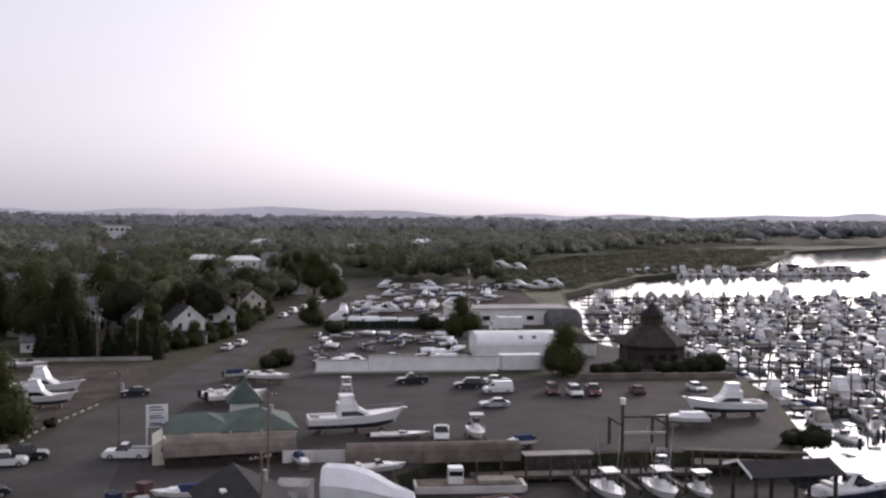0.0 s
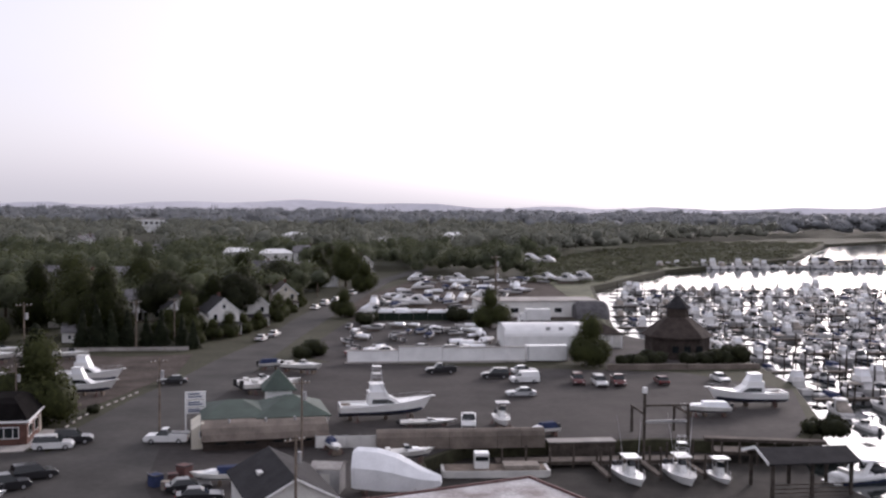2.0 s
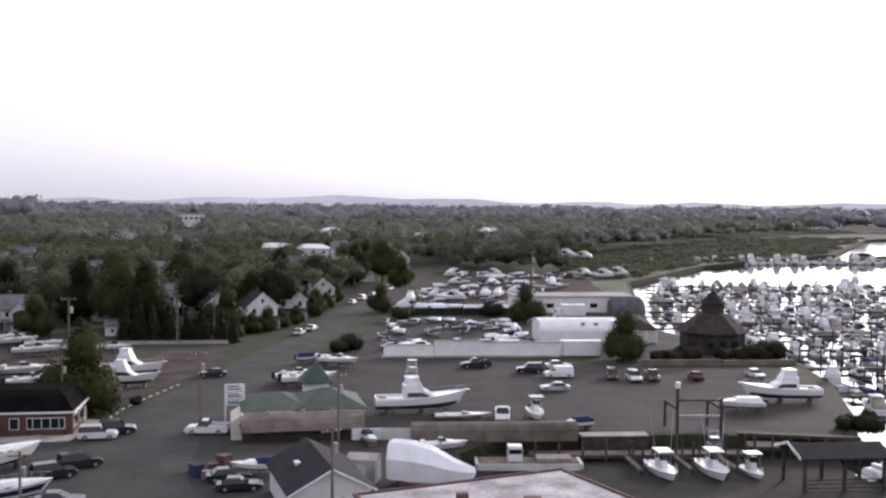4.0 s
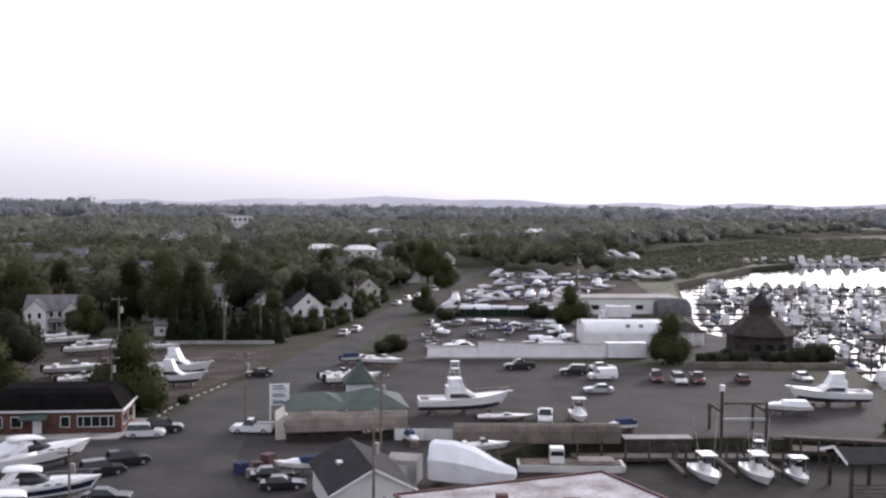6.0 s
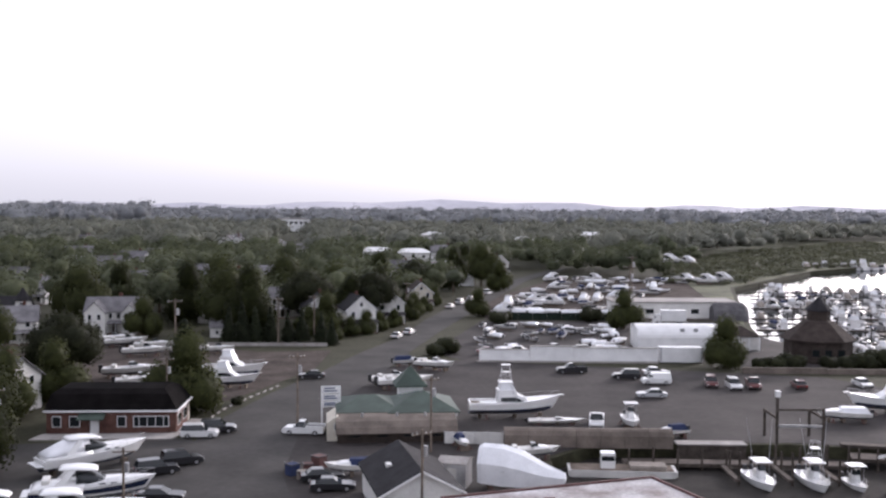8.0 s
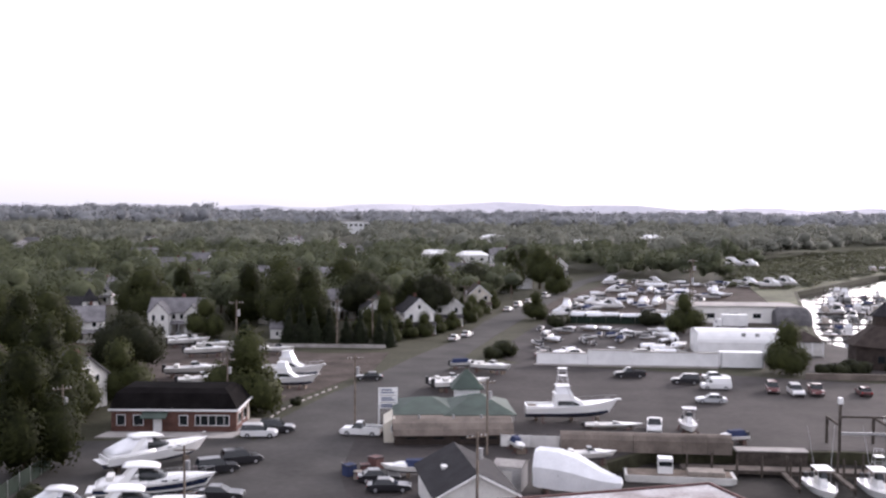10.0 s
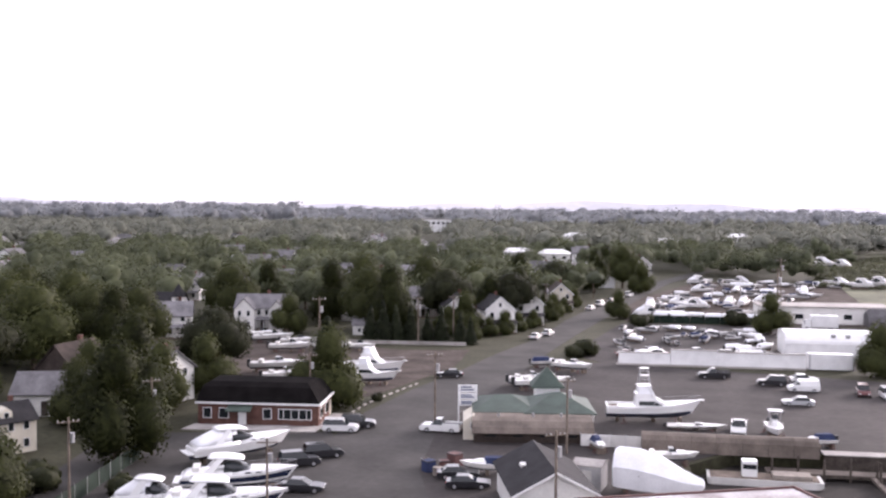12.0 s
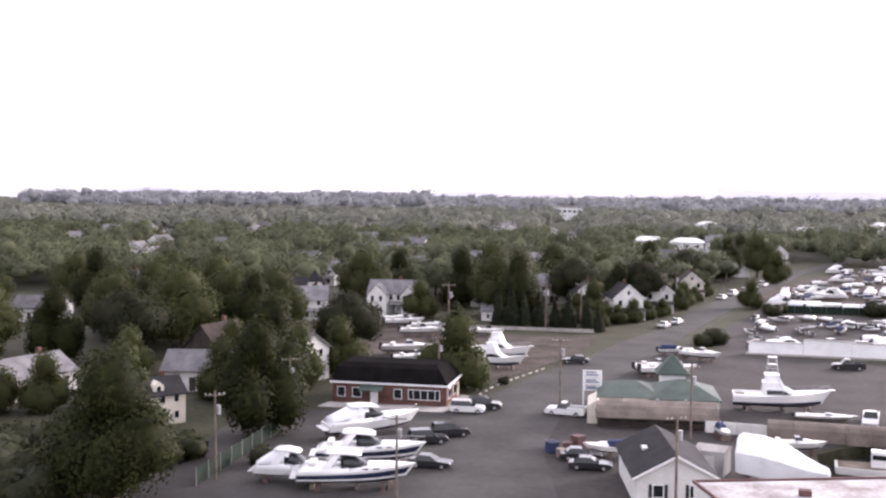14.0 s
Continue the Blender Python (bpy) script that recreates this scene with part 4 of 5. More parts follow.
# gabled grey-roofed shop
shop = thing("gabled_shop", "white sided shop with a dark shingled gable roof", "building", at=(-4.7, 99.4, 0), turn=-76)
part("wall", gable_walls(12.0, 7.6, 3.1, 2.0), SIDING, shop)
part("roof", gable_roof(12.0, 7.6, 3.1, 2.0, 0.45), SHINGLE, shop, "dark asphalt shingles")
for y in (-1.7, 1.8):
    add_window(shop, 6.0, y, 1.0, 1.1, 1.3, "e")
    for s in (-0.75, 0.75):
        part("shutter", boxed(6.0, 6.06, y + s - 0.16, y + s + 0.16, 1.0, 2.3), BLACKTRIM, shop, "black shutter")
part("skylight", boxed(-1.0, 0.2, -2.3, -1.5, 4.05, 4.35), OFFWHITE, shop)
part("gable_board", loft(bmesh.new(), [[(x, -4.25, 2.78), (x, 0, 5.02), (x, 4.25, 2.78), (x, 4.25, 2.98), (x, 0, 5.25), (x, -4.25, 2.98)] for x in (6.46, 6.52)]), WHITEPAINT, shop)

# flat-roofed building under the camera
flat = thing("flat_roofed_building", "flat roofed building with patchy coating and rust red coping", "building")
RING = [(-1.2, 82.0), (17.3, 89.0), (23.5, 74.5), (5.0, 67.5)]
part("wall", prism(bmesh.new(), RING, -0.2, 5.9), SIDING, flat)
inner = [(x + (11.1 - x) * 0.03, y + (78 - y) * 0.03) for x, y in RING]
part("roof", prism(bmesh.new(), inner, 5.9, 5.98), FLATROOF, flat, "weathered white roof coating with bare patches")
for i in range(4):
    (x0, y0), (x1, y1) = RING[i], RING[(i + 1) % 4]
    d = Vector((x1 - x0, y1 - y0)).normalized() * 0.1
    n = Vector((-d.y, d.x))
    part("coping", prism(bmesh.new(), [(x0 - d.x - n.x, y0 - d.y - n.y), (x1 + d.x - n.x, y1 + d.y - n.y), (x1 + d.x * 0.5 + n.x, y1 + d.y * 0.5 + n.y), (x0 - d.x * 0.5 + n.x, y0 - d.y * 0.5 + n.y)], 5.9, 6.12 + 0.002 * i), RUSTTRIM, flat)
for x, y, r in ((7.5, 80.5, 0.5), (13.0, 79.0, 0.7)):
    part("roof_vent", boxed(x - r, x + r, y - r * 0.7, y + r * 0.7, 5.98, 6.5, bevel=0.08), RUSTTRIM, flat, "rusty roof hatch")

# grey storage box beside the wrapped boat
crate = thing("storage_shed", "small grey metal storage shed", "shed", at=(-0.2, 107.5, 0.05), turn=-14)
part("wall", boxed(-1.5, 1.5, -1.5, 1.5, 0, 2.6), STEEL, crate)
part("roof", gable_roof(3.0, 3.0, 2.6, 0.4, 0.15, 0.08), CONCRETE, crate)
part("door", boxed(-0.5, 0.5, -1.56, -1.5, 0.05, 2.1), OFFWHITE, crate)

# long weathered sheet wall along the basin
bulk = thing("sheet_wall", "long weathered tan sheet wall with rounded top", "wall", at=(16.2, 125.4, 0.0), turn=-0.5)
sec = [(-0.9, 0), (-0.9, 1.5), (-0.65, 2.05), (-0.2, 2.3), (0.3, 2.3), (0.8, 1.9), (0.95, 1.3), (0.95, 0)]
for k in range(7):
    part("panel", loft(bmesh.new(), [[(-10.4 + k * 2.98 + o, y, z) for y, z in sec] for o in (0.0, 2.94)]), TANROOF, bulk)
pale = thing("low_fence", "low pale grey sheet fence beside the basin wall", "fence", at=(-1.6, 126.2, 0.0), turn=-2)
for k in range(4):
    part("fence_panel", boxed(k * 1.85, k * 1.85 + 1.8, -0.06, 0.06, 0, 1.5), OFFWHITE, pale)
for k in range(5):
    part("fence_post", boxed(k * 1.85 - 0.07, k * 1.85 + 0.02, 0.07, 0.17, 0, 1.65), STEEL, pale)
low = thing("gangway_wall", "grey concrete edge of the basin", "wall")
part("ledge", boxed(27.5, 36.0, 125.8, 127.8, -1.8, 0.2), DARKWOOD, low)
part("cap", boxed(27.4, 36.1, 125.7, 127.9, 0.2, 0.32), CONCRETE, low)

# white block wall, trailer box and arched store
wall = thing("block_wall", "long white painted block wall closing the lot", "wall")
for k, (x0, x1, h) in enumerate(((4.0, 13.6, 2.3), (13.7, 22.0, 3.0), (22.05, 30.0, 2.75), (30.05, 38.0, 2.75))):
    part("wall_bay", boxed(x0, x1, 193.2 + 0.02 * k, 193.7, 0, h), WHITEPAINT, wall)
    part("wall_cap", boxed(x0, x1, 193.1, 193.8, h, h + 0.12), CONCRETE, wall)
part("kerb", boxed(3.5, 38.0, 192.3, 193.1, 0.0, 0.28), CONCRETE, wall)
box_trailer = thing("box_container", "white steel storage container at the lot edge", "container")
part("body", boxed(38.4, 46.4, 193.0, 195.6, 0.15, 3.0, bevel=0.04), WHITEPAINT, box_trailer)
for k in range(16):
    part("rib", boxed(38.65 + k * 0.49, 38.77 + k * 0.49, 192.95, 193.0, 0.3, 2.85), WHITEPAINT, box_trailer)
for x in (38.5, 46.1):
    part("corner_post", boxed(x, x + 0.2, 192.93, 193.1, 0.1, 3.02), STEEL, box_trailer)
tent = thing("arched_store", "white arched fabric boat store", "building", at=(45.6, 214.5, 0))
arc = [(math.cos(a) * 4.6, 2.6 + math.sin(a) * 2.5) for a in [math.pi * k / 12 for k in range(13)]]
part("roof", loft(bmesh.new(), [[(x, y, z) for y, z in arc + [(c * 0.975, 2.6 + (s - 2.6) * 0.96) for c, s in arc[::-1]]] for x in (-8.6, 7.0)]), WHITEPAINT, tent, "white fabric arch")
part("front_wall", boxed(-8.5, 6.9, -4.5, -4.3, 0, 2.6), WHITEPAINT, tent)
part("back_wall", boxed(-8.5, 6.9, 4.3, 4.5, 0, 2.6), WHITEPAINT, tent)
for x in (-8.5, 6.8):
    part("end_wall", prism(bmesh.new(), [(x, -4.3), (x + 0.1, -4.3), (x + 0.1, 4.3), (x, 4.3)], 0, 4.6), WHITEPAINT, tent)
part("annex", boxed(6.95, 11.5, -2.5, 4.0, 0, 4.7), WHITEPAINT, tent)
for x in (0.4, 3.2):
    part("roof_vent", boxed(x, x + 0.8, -4.0, -3.4, 3.3, 4.5), STEEL, tent)

# vehicles of the lot
pickup_w = put(make_car("pickup", "white"), -20.0, 130.6, 176)
put(make_car("pickup", "black"), 20.2, 180.5, 184)
suv_b = put(make_car("suv", "black"), 29.0, 174.8, 178)
sedan_w = put(make_car("sedan", "white"), 35.0, 179.3, 4)
put(make_car("van", "white"), 33.2, 170.0, 181)
sedan_s = put(make_car("sedan", "silver"), 30.2, 157.8, 178)
again(pickup_w, 18.9, 137.2, 262)
suv_w = put(make_car("suv", "white"), -33.0, 128.2, 7)
again(suv_b, -31.4, 131.2, 8)
again(suv_b, -33.2, 110.4, 28)
again(suv_b, -31.6, 114.6, 30)
sedan_b = put(make_car("sedan", "black"), -29.8, 100.4, 4)
again(sedan_b, -13.0, 104.8, 6)
again(sedan_b, -14.6, 108.4, 12)
again(sedan_b, -25.2, 172.6, 186)
again(suv_w, 45.2, 166.2, 268)
put(make_car("suv", "red"), 42.0, 168.2, 262)
again(sedan_w, 67.2, 168.8, 272)
sedan_t = put(make_car("pickup", "red"), 48.6, 167.0, 262)
red_suv = put(make_car("sedan", "red"), 56.2, 167.2, 85)
for x, y, a in ((-13.8, 226, 78), (-11.4, 233, 76), (-2.5, 292, 74), (0.4, 304, 72), (3.6, 316, 72), (6.4, 327, 71), (9.4, 338, 70)):
    again(random.choice([sedan_w, sedan_s, suv_w, sedan_w]), x, y, a)
for x, y, a in ((6.0, 203, 10), (11.5, 205, 170), (17, 203, 5), (24, 204, 185), (29, 207, 12), (33, 203, 90), (20, 209, 40)):
    again(random.choice([sedan_b, suv_b, sedan_s, red_suv, sedan_w]), x, y, a)

# boats and gear on the lot
lowboat = put(make_runabout(8.0, None, True), -10.6, 167.5, 20)
flat_skiff = again(lowboat, 13.6, 138.2, 2, 0.05, 1.0, "low flat white skiff on the lot")
flat_skiff.scale = (1.0, 0.85, 0.4)
console_a = put(make_console(7.0, False, True, NAVY), 23.2, 135.4, 268)
skiff = put(make_runabout(5.0, CANVAS, True), 27.4, 130.0, 200)
yacht = put(make_sportfisher(12.0, True, False), 62.6, 147.6, 178)
put(make_runabout(7.4, SHRINK, True), 53.6, 141.0, 176)
cover_boat = put(make_runabout(6.2, CANVAS, True), -11.6, 110.6, 185)
again(lowboat, 8.8, 118.8, 3, 0.05, 0.85)
again(skiff, 0.6, 123.6, -75, 0.05, 0.9)
for x, y, a, s in ((-8.6, 163.8, 15, 1.15), (-4.2, 182.5, -30, 1.0)):
    again(lowboat, x, y, a, 0.05, s)
again(cover_boat, -9.0, 186.5, 10)

# boats on the apron by the road
put(make_express(12.4, True, None, True, SHRINK, "white express cruiser with a white cockpit cover, on stands"), -40.9, 112.6, 42)
exp_b = put(make_express(12.0, True, NAVY, True, None, "white and navy express cruiser with hardtop, on stands"), -36.2, 99.3, 17)
again(exp_b, -34.6, 90.8, 18)
put(make_express(9.0, True, None, True, SHRINK, "white cruiser under a pale cover, on stands"), -41.2, 91.0, 8)
sf_b = put(make_sportfisher(11.0, True, False), -38.4, 172.6, -8)
again(sf_b, -37.2, 163.4, -4, 0.05, 0.9)
for x, y, a, s in ((-62, 205, 10, 1.0), (-69, 209, 20, 1.1), (-54, 200, -5, 0.9), (-56, 172, 10, 1.2), (-52, 164, 30, 1.0), (-48, 200.5, 0, 0.9), (-61, 196, 12, 1.1), (-73, 213, 15, 1.1)):
    again(lowboat, x, y, a, 0.05, s)

lot_fence = thing("board_fence", "low weathered grey board fence at the back of the dirt lot", "fence", at=(-70.5, 209.6, 0.05), turn=2)
for k in range(18):
    part("fence_panel", boxed(k * 2.4, k * 2.4 + 2.3, -0.05, 0.05, 0.08, 0.85), CONCRETE, lot_fence)
    part("fence_post", boxed(k * 2.4 - 0.09, k * 2.4 - 0.01, -0.06, 0.06, 0, 0.95), TIMBER, lot_fence)

# the sign by the office
SIGNBLUE = mat("faded_sign_paint", (0.10, 0.12, 0.18), 0.6, vary=0.2, size=0.6)
sign = thing("sign", "tall white framed marina sign with three boards", "sign", at=(-17.0, 134.6, 0.05), turn=10)
for x in (-1.2, 1.2):
    part("post", boxed(x - 0.1, x + 0.1, -0.1, 0.1, 0, 5.6), WHITEPAINT, sign)
for k, (z0, z1) in enumerate(((4.6, 5.6), (3.65, 4.45), (2.8, 3.5))):
    board = part("board", boxed(-1.09, 1.09, -0.06, 0.06, z0, z1), WHITEPAINT, sign)
    for j in range(2):
        zz = z0 + (z1 - z0) * (0.28 + 0.36 * j)
        part("lettering_bar", boxed(-0.92, 0.85 - 0.3 * j, -0.075, -0.06, zz - 0.04, zz + 0.16), SIGNBLUE, board, "plain grey bar of lettering")

# diner with brick walls and a dark mansard roof
diner = thing("brick_diner", "low red brick diner with a dark mansard roof", "building", at=(-45.4, 134.6, 0), turn=4)
part("wall", boxed(-8.2, 8.4, -4.6, 4.6, -0.2, 2.85), BRICK, diner)
part("fascia", boxed(-8.5, 8.8, -5.0, 5.0, 2.85, 3.1), WHITEPAINT, diner)
part("roof", loft(bmesh.new(), [[(-8.4, -4.9, 3.1), (8.6, -4.9, 3.1), (8.6, 4.9, 3.1), (-8.4, 4.9, 3.1)], [(-7.9, -3.6, 5.0), (7.2, -3.6, 5.0), (7.2, 3.8, 5.0), (-7.9, 3.8, 5.0)], [(-7.2, -2.2, 5.5), (6.4, -2.2, 5.5), (6.4, 2.6, 5.5), (-7.2, 2.6, 5.5)]]), TARROOF, diner, "dark shingled mansard roof")
for x, w in ((5.2, 4.6), (1.4, 1.2), (-4.6, 1.4), (-6.9, 1.2)):
    add_window(diner, x, -4.6, 0.85, w, 1.45, "s")
for y in (-2.6, 1.0):
    add_window(diner, 8.4, y, 0.85, 2.2, 1.45, "e")
for k in range(4):
    part("mullion", boxed(3.6 + k * 1.05, 3.68 + k * 1.05, -4.68, -4.6, 0.9, 2.25), WHITEPAINT, diner)
part("door", boxed(-2.6, -1.5, -4.66, -4.6, 0.05, 2.2), WHITEPAINT, diner, "white glazed door")
part("awning", loft(bmesh.new(), [[(x, -4.6, 2.75), (x, -6.0, 2.15), (x, -6.0, 2.0), (x, -4.6, 2.6)] for x in (-4.0, -0.6)]), GREENROOF, diner, "dark green canvas awning")
part("side_door", boxed(8.4, 8.46, 3.0, 4.0, 0.05, 2.15), CREAM, diner)
for x in (-5, 0, 4):
    part("roof_vent", rod(bmesh.new(), (x, -3.2, 4.2), (x, -3.2, 5.0), 0.12, 0.12, 8), STEEL, diner)

forecourt = slab("pavement_forecourt", [(-54, 125.6), (-36.2, 127.0), (-34.9, 139), (-37, 139.2), (-37.4, 130.2), (-53.6, 129.0)], -0.3, 0.12, CONCRETE, "pale concrete walk around the diner", "pavement")
# poles
pole = put(make_pole(9.8, "weathered timber utility pole with crossarm", 1, True), -21.6, 135.4, 20)
for x, y, a, s in ((-29.6, 88.5, 10, 0.85), (-3.2, 92.4, 30, 0.95), (-40.2, 138.6, 15, 0.9), (-49.8, 89.4, 40, 0.95), (-51.8, 112, 40, 0.95), (-31.2, 218, 20, 1.05), (-38, 212.5, 20, 1.05),
                   (-3.2, 121.6, 20, 0.95), (-54.0, 192.0, 20, 1.2), (44, 262, 10, 1.5), (56, 330, 10, 1.4), (-13.5, 262, 20, 1.0), (-2, 330, 20, 1.0)):
    again(pole, x, y, a, 0, s)

# white road edge blocks along the curve
stone = thing("edge_stone", "pale worn edge stone beside the road", "kerb stone", "edge stones")
part("stone_block", boxed(-0.6, 0.6, -0.12, 0.12, -0.1, 0.16, bevel=0.04), CONCRETE, stone)
pts = [(-34.6, 138.0), (-34.0, 146), (-32.6, 153), (-30.8, 160), (-29.0, 167)]
put(stone, -34.8, 136.6, 88)
for (x0, y0), (x1, y1) in zip(pts, pts[1:]):
    a = math.degrees(math.atan2(y1 - y0, x1 - x0))
    for k in range(3):
        again(stone, x0 + (x1 - x0) * k / 3, y0 + (y1 - y0) * k / 3, a)

# heap of coloured gear by the road
for x, y, w, h, m, lab in ((-18.2, 110.6, 1.2, 1.3, CANVAS, "blue plastic gear bin by the road"), (-16.6, 111.6, 1.0, 1.1, RUSTTRIM, "rusty red steel drum rack by the road"), (-17.0, 109.2, 0.9, 0.9, TANCANVAS, "tan canvas covered crate by the road"),
                           (-15.6, 113.2, 1.3, 1.6, RUSTTRIM, "red painted steel frame by the road"), (-18.9, 112.4, 0.8, 1.0, DARKWOOD, "dark timber crate by the road")):
    t = thing("gear_bin", lab, "bin", "gear by the road", at=(x, y, 0.05), turn=x * 37 % 90)
    part("body", boxed(-w / 2, w / 2, -w / 2, w / 2, 0, h, bevel=0.06), m, t)
    part("rim", boxed(-w / 2 - 0.05, w / 2 + 0.05, -w / 2 - 0.05, w / 2 + 0.05, h - 0.12, h - 0.02), BLACKTRIM, t)

# mesh fence along the apron
mesh_fence = thing("mesh_fence", "green mesh fence on steel posts beside the apron", "fence", at=(-50.4, 86.5, 0), turn=95)
for k in range(9):
    part("fence_post", rod(bmesh.new(), (k * 3.0, 0, -0.2), (k * 3.0, 0, 1.95), 0.04, n=6), STEEL, mesh_fence)
    if k < 8:
        part("fence_panel", boxed(k * 3.0 + 0.06, k * 3.0 + 2.94, -0.015, 0.015, 0.1, 1.85), FENCEGREEN, mesh_fence)


# ---------------------------------------------------------------- basin: fishing boats, barge, hoist, docks
fb = put(make_console(8.6, True), 34.5, 114.6, -88, WATER_Z - 0.45)
fb2 = put(make_console(9.0, True, False, None, True), 40.5, 114.4, -92, WATER_Z - 0.45)
put(make_console(6.0, False), 45.0, 114.0, -90, WATER_Z - 0.4)
barge = thing("work_barge", "low white work barge with a small wheelhouse", "boat", at=(19.2, 118.2, WATER_Z - 0.4), turn=-3)
part("hull", loft(bmesh.new(), [[(x, -1.6, z0), (x, 1.6, z0), (x, 1.7, 1.25), (x, -1.7, 1.25)] for x, z0 in ((-6.2, 0.6), (-5.2, 0), (5.2, 0), (6.4, 0.7))]), OFFWHITE, barge)
part("deck", boxed(-5.9, 6.0, -1.5, 1.5, 1.25, 1.3), TIMBER, barge)
house = part("wheelhouse", boxed(-2.4, -0.7, -0.8, 0.8, 1.3, 3.1, bevel=0.06), GELCOAT, barge)
part("pane", boxed(-2.3, -0.8, -0.83, 0.83, 2.2, 2.75), GLASS, house, "dark glass")
part("cargo", boxed(1.0, 5.2, -1.1, 1.1, 1.3, 1.75, bevel=0.05), TANCANVAS, barge)

hoist = thing("boat_hoist", "dark steel boat hoist frame over the slip", "hoist", at=(43.0, 129.6, 0.0))
for x, y, z in ((-2.9, -2.6, 6.1), (2.9, -2.6, 4.7), (-2.9, 2.6, 3.6), (2.9, 2.6, 3.6)):
    part("leg", boxed(x - 0.15, x + 0.15, y - 0.15, y + 0.15, 0, z), DARKWOOD, hoist)
for x in (-2.9, 2.9):
    part("side_beam", boxed(x - 0.13, x + 0.13, -2.45, 2.45, 3.3, 3.6), DARKWOOD, hoist)
part("cross_beam", boxed(-2.75, 2.75, -2.72, -2.48, 4.4, 4.62), DARKWOOD, hoist)
part("top_cap", boxed(-3.15, -2.6, -2.9, -2.3, 6.1, 6.9, bevel=0.05), GELCOAT, hoist, "white winch cover")
part("lower_beam", boxed(-2.75, 2.75, -2.7, -2.5, 2.3, 2.6), STEEL, hoist)

pile_mesh = mesh_of("piling", rod(bmesh.new(), (0, 0, -3.5), (0, 0, 2.1), 0.17, 0.14, 7), DARKWOOD)


def add_pile(dock, x, y, h=1.0):
    p = new("piling", pile_mesh)
    p.parent = dock
    p.matrix_basis = Matrix.LocRotScale((x, y, 0), Euler((random.uniform(-0.03, 0.03), random.uniform(-0.03, 0.03), random.uniform(0, 3))), (1, 1, h))


def make_dock(x0, y0, x1, y1, wide, z=-0.75, label="weathered timber dock on dark piles"):
    dock = thing("dock", label, "dock", "marina docks")
    a = Vector((x1 - x0, y1 - y0, 0))
    d, n = a.normalized(), Vector((-a.y, a.x, 0)).normalized() * wide / 2
    ring = [(x0 - n.x, y0 - n.y), (x1 - n.x, y1 - n.y), (x1 + n.x, y1 + n.y), (x0 + n.x, y0 + n.y)]
    part("deck", prism(bmesh.new(), ring, z - 0.25, z), DOCKWOOD, dock)
    part("fender_beam", prism(bmesh.new(), [(x0 - n.x * 1.08, y0 - n.y * 1.08), (x1 - n.x * 1.08, y1 - n.y * 1.08), (x1 - n.x, y1 - n.y), (x0 - n.x, y0 - n.y)], z - 0.4, z - 0.02), DARKWOOD, dock)
    return dock


pier = make_dock(20.0, 121.6, 47.0, 121.0, 2.2)
for k in range(10):
    add_pile(pier, 20.5 + k * 2.9, 120.3, random.uniform(0.4, 0.8))
for x in (31.6, 37.6, 42.9):
    f = make_dock(x, 113.5, x, 119.9, 0.6)
    for y in (114, 118):
        add_pile(f, x + 0.3, y, random.uniform(0.5, 1.1))
pier2 = make_dock(47.6, 122.6, 63.0, 119.8, 3.0, -0.1, "broad dark timber pier beside the slip")
for k in range(8):
    add_pile(pier2, 48 + k * 2.1, 120.8 - k * 0.36, 0.5)
step = make_dock(47.8, 126.4, 62.5, 122.9, 1.4, 0.5, "raised timber walkway along the basin edge")
shed = thing("open_boat_shed", "dark timber open boat shed over the water", "shed", at=(52.2, 108.8, -1.2), turn=2)
for x in (-4.6, 0, 4.6):
    for y in (-2.6, 2.6):
        part("post", boxed(x - 0.16, x + 0.16, y - 0.16, y + 0.16, -3.4, 3.2), DARKWOOD, shed)
for y in (-2.6, 2.6):
    part("beam", boxed(-5.0, 5.0, y - 0.15, y + 0.15, 3.2, 3.55), DARKWOOD, shed)
part("roof", gable_roof(10.0, 6.0, 3.5, 0.9, 0.4, 0.14), SHINGLE, shed, "dark shingled roof")
part("gable_board", loft(bmesh.new(), [[(x, -3.3, 3.35), (x, 0, 4.45), (x, 3.3, 3.35), (x, 3.3, 3.7), (x, 0, 4.8), (x, -3.3, 3.7)] for x in (-5.5, -5.42)]), WHITEPAINT, shed, "white end board")
part("floor", boxed(-5.0, 5.0, -3.0, 3.0, -1.0, -0.8), DOCKWOOD, shed)
for k in range(4):
    part("rail", boxed(-4.6, 4.6, -2.66, -2.56, -0.4 + k * 0.45, -0.3 + k * 0.45), DARKWOOD, shed)
again(exp_b, 63.6, 112.6, 10, WATER_Z - 1.4, 1.0)

# ---------------------------------------------------------------- moorings
M1 = put(make_express(9.0, False, None, True, TANCANVAS), 78, 149, 80, WATER_Z - 0.5)
M2 = put(make_runabout(7.0, CANVAS, False), 83, 162, 92, WATER_Z - 0.42)
M3 = put(make_runabout(7.4, None, False, TANCANVAS), 88, 163, 88, WATER_Z - 0.42)
M4 = put(make_express(8.4, False, NAVY, False, None), 93, 164, 90, WATER_Z - 0.5)
M5 = put(make_sportfisher(10.0, False, False), 98, 174, 91, WATER_Z - 0.55)
M6 = put(make_console(7.4, False, False, CANVAS), 103, 175, 90, WATER_Z - 0.42)
M7 = put(make_runabout(6.4, None, False, NAVY), 76.6, 138.4, 95, WATER_Z - 0.4)
M8 = put(make_sportfisher(9.4, False, True), 108, 176, 89, WATER_Z - 0.5)


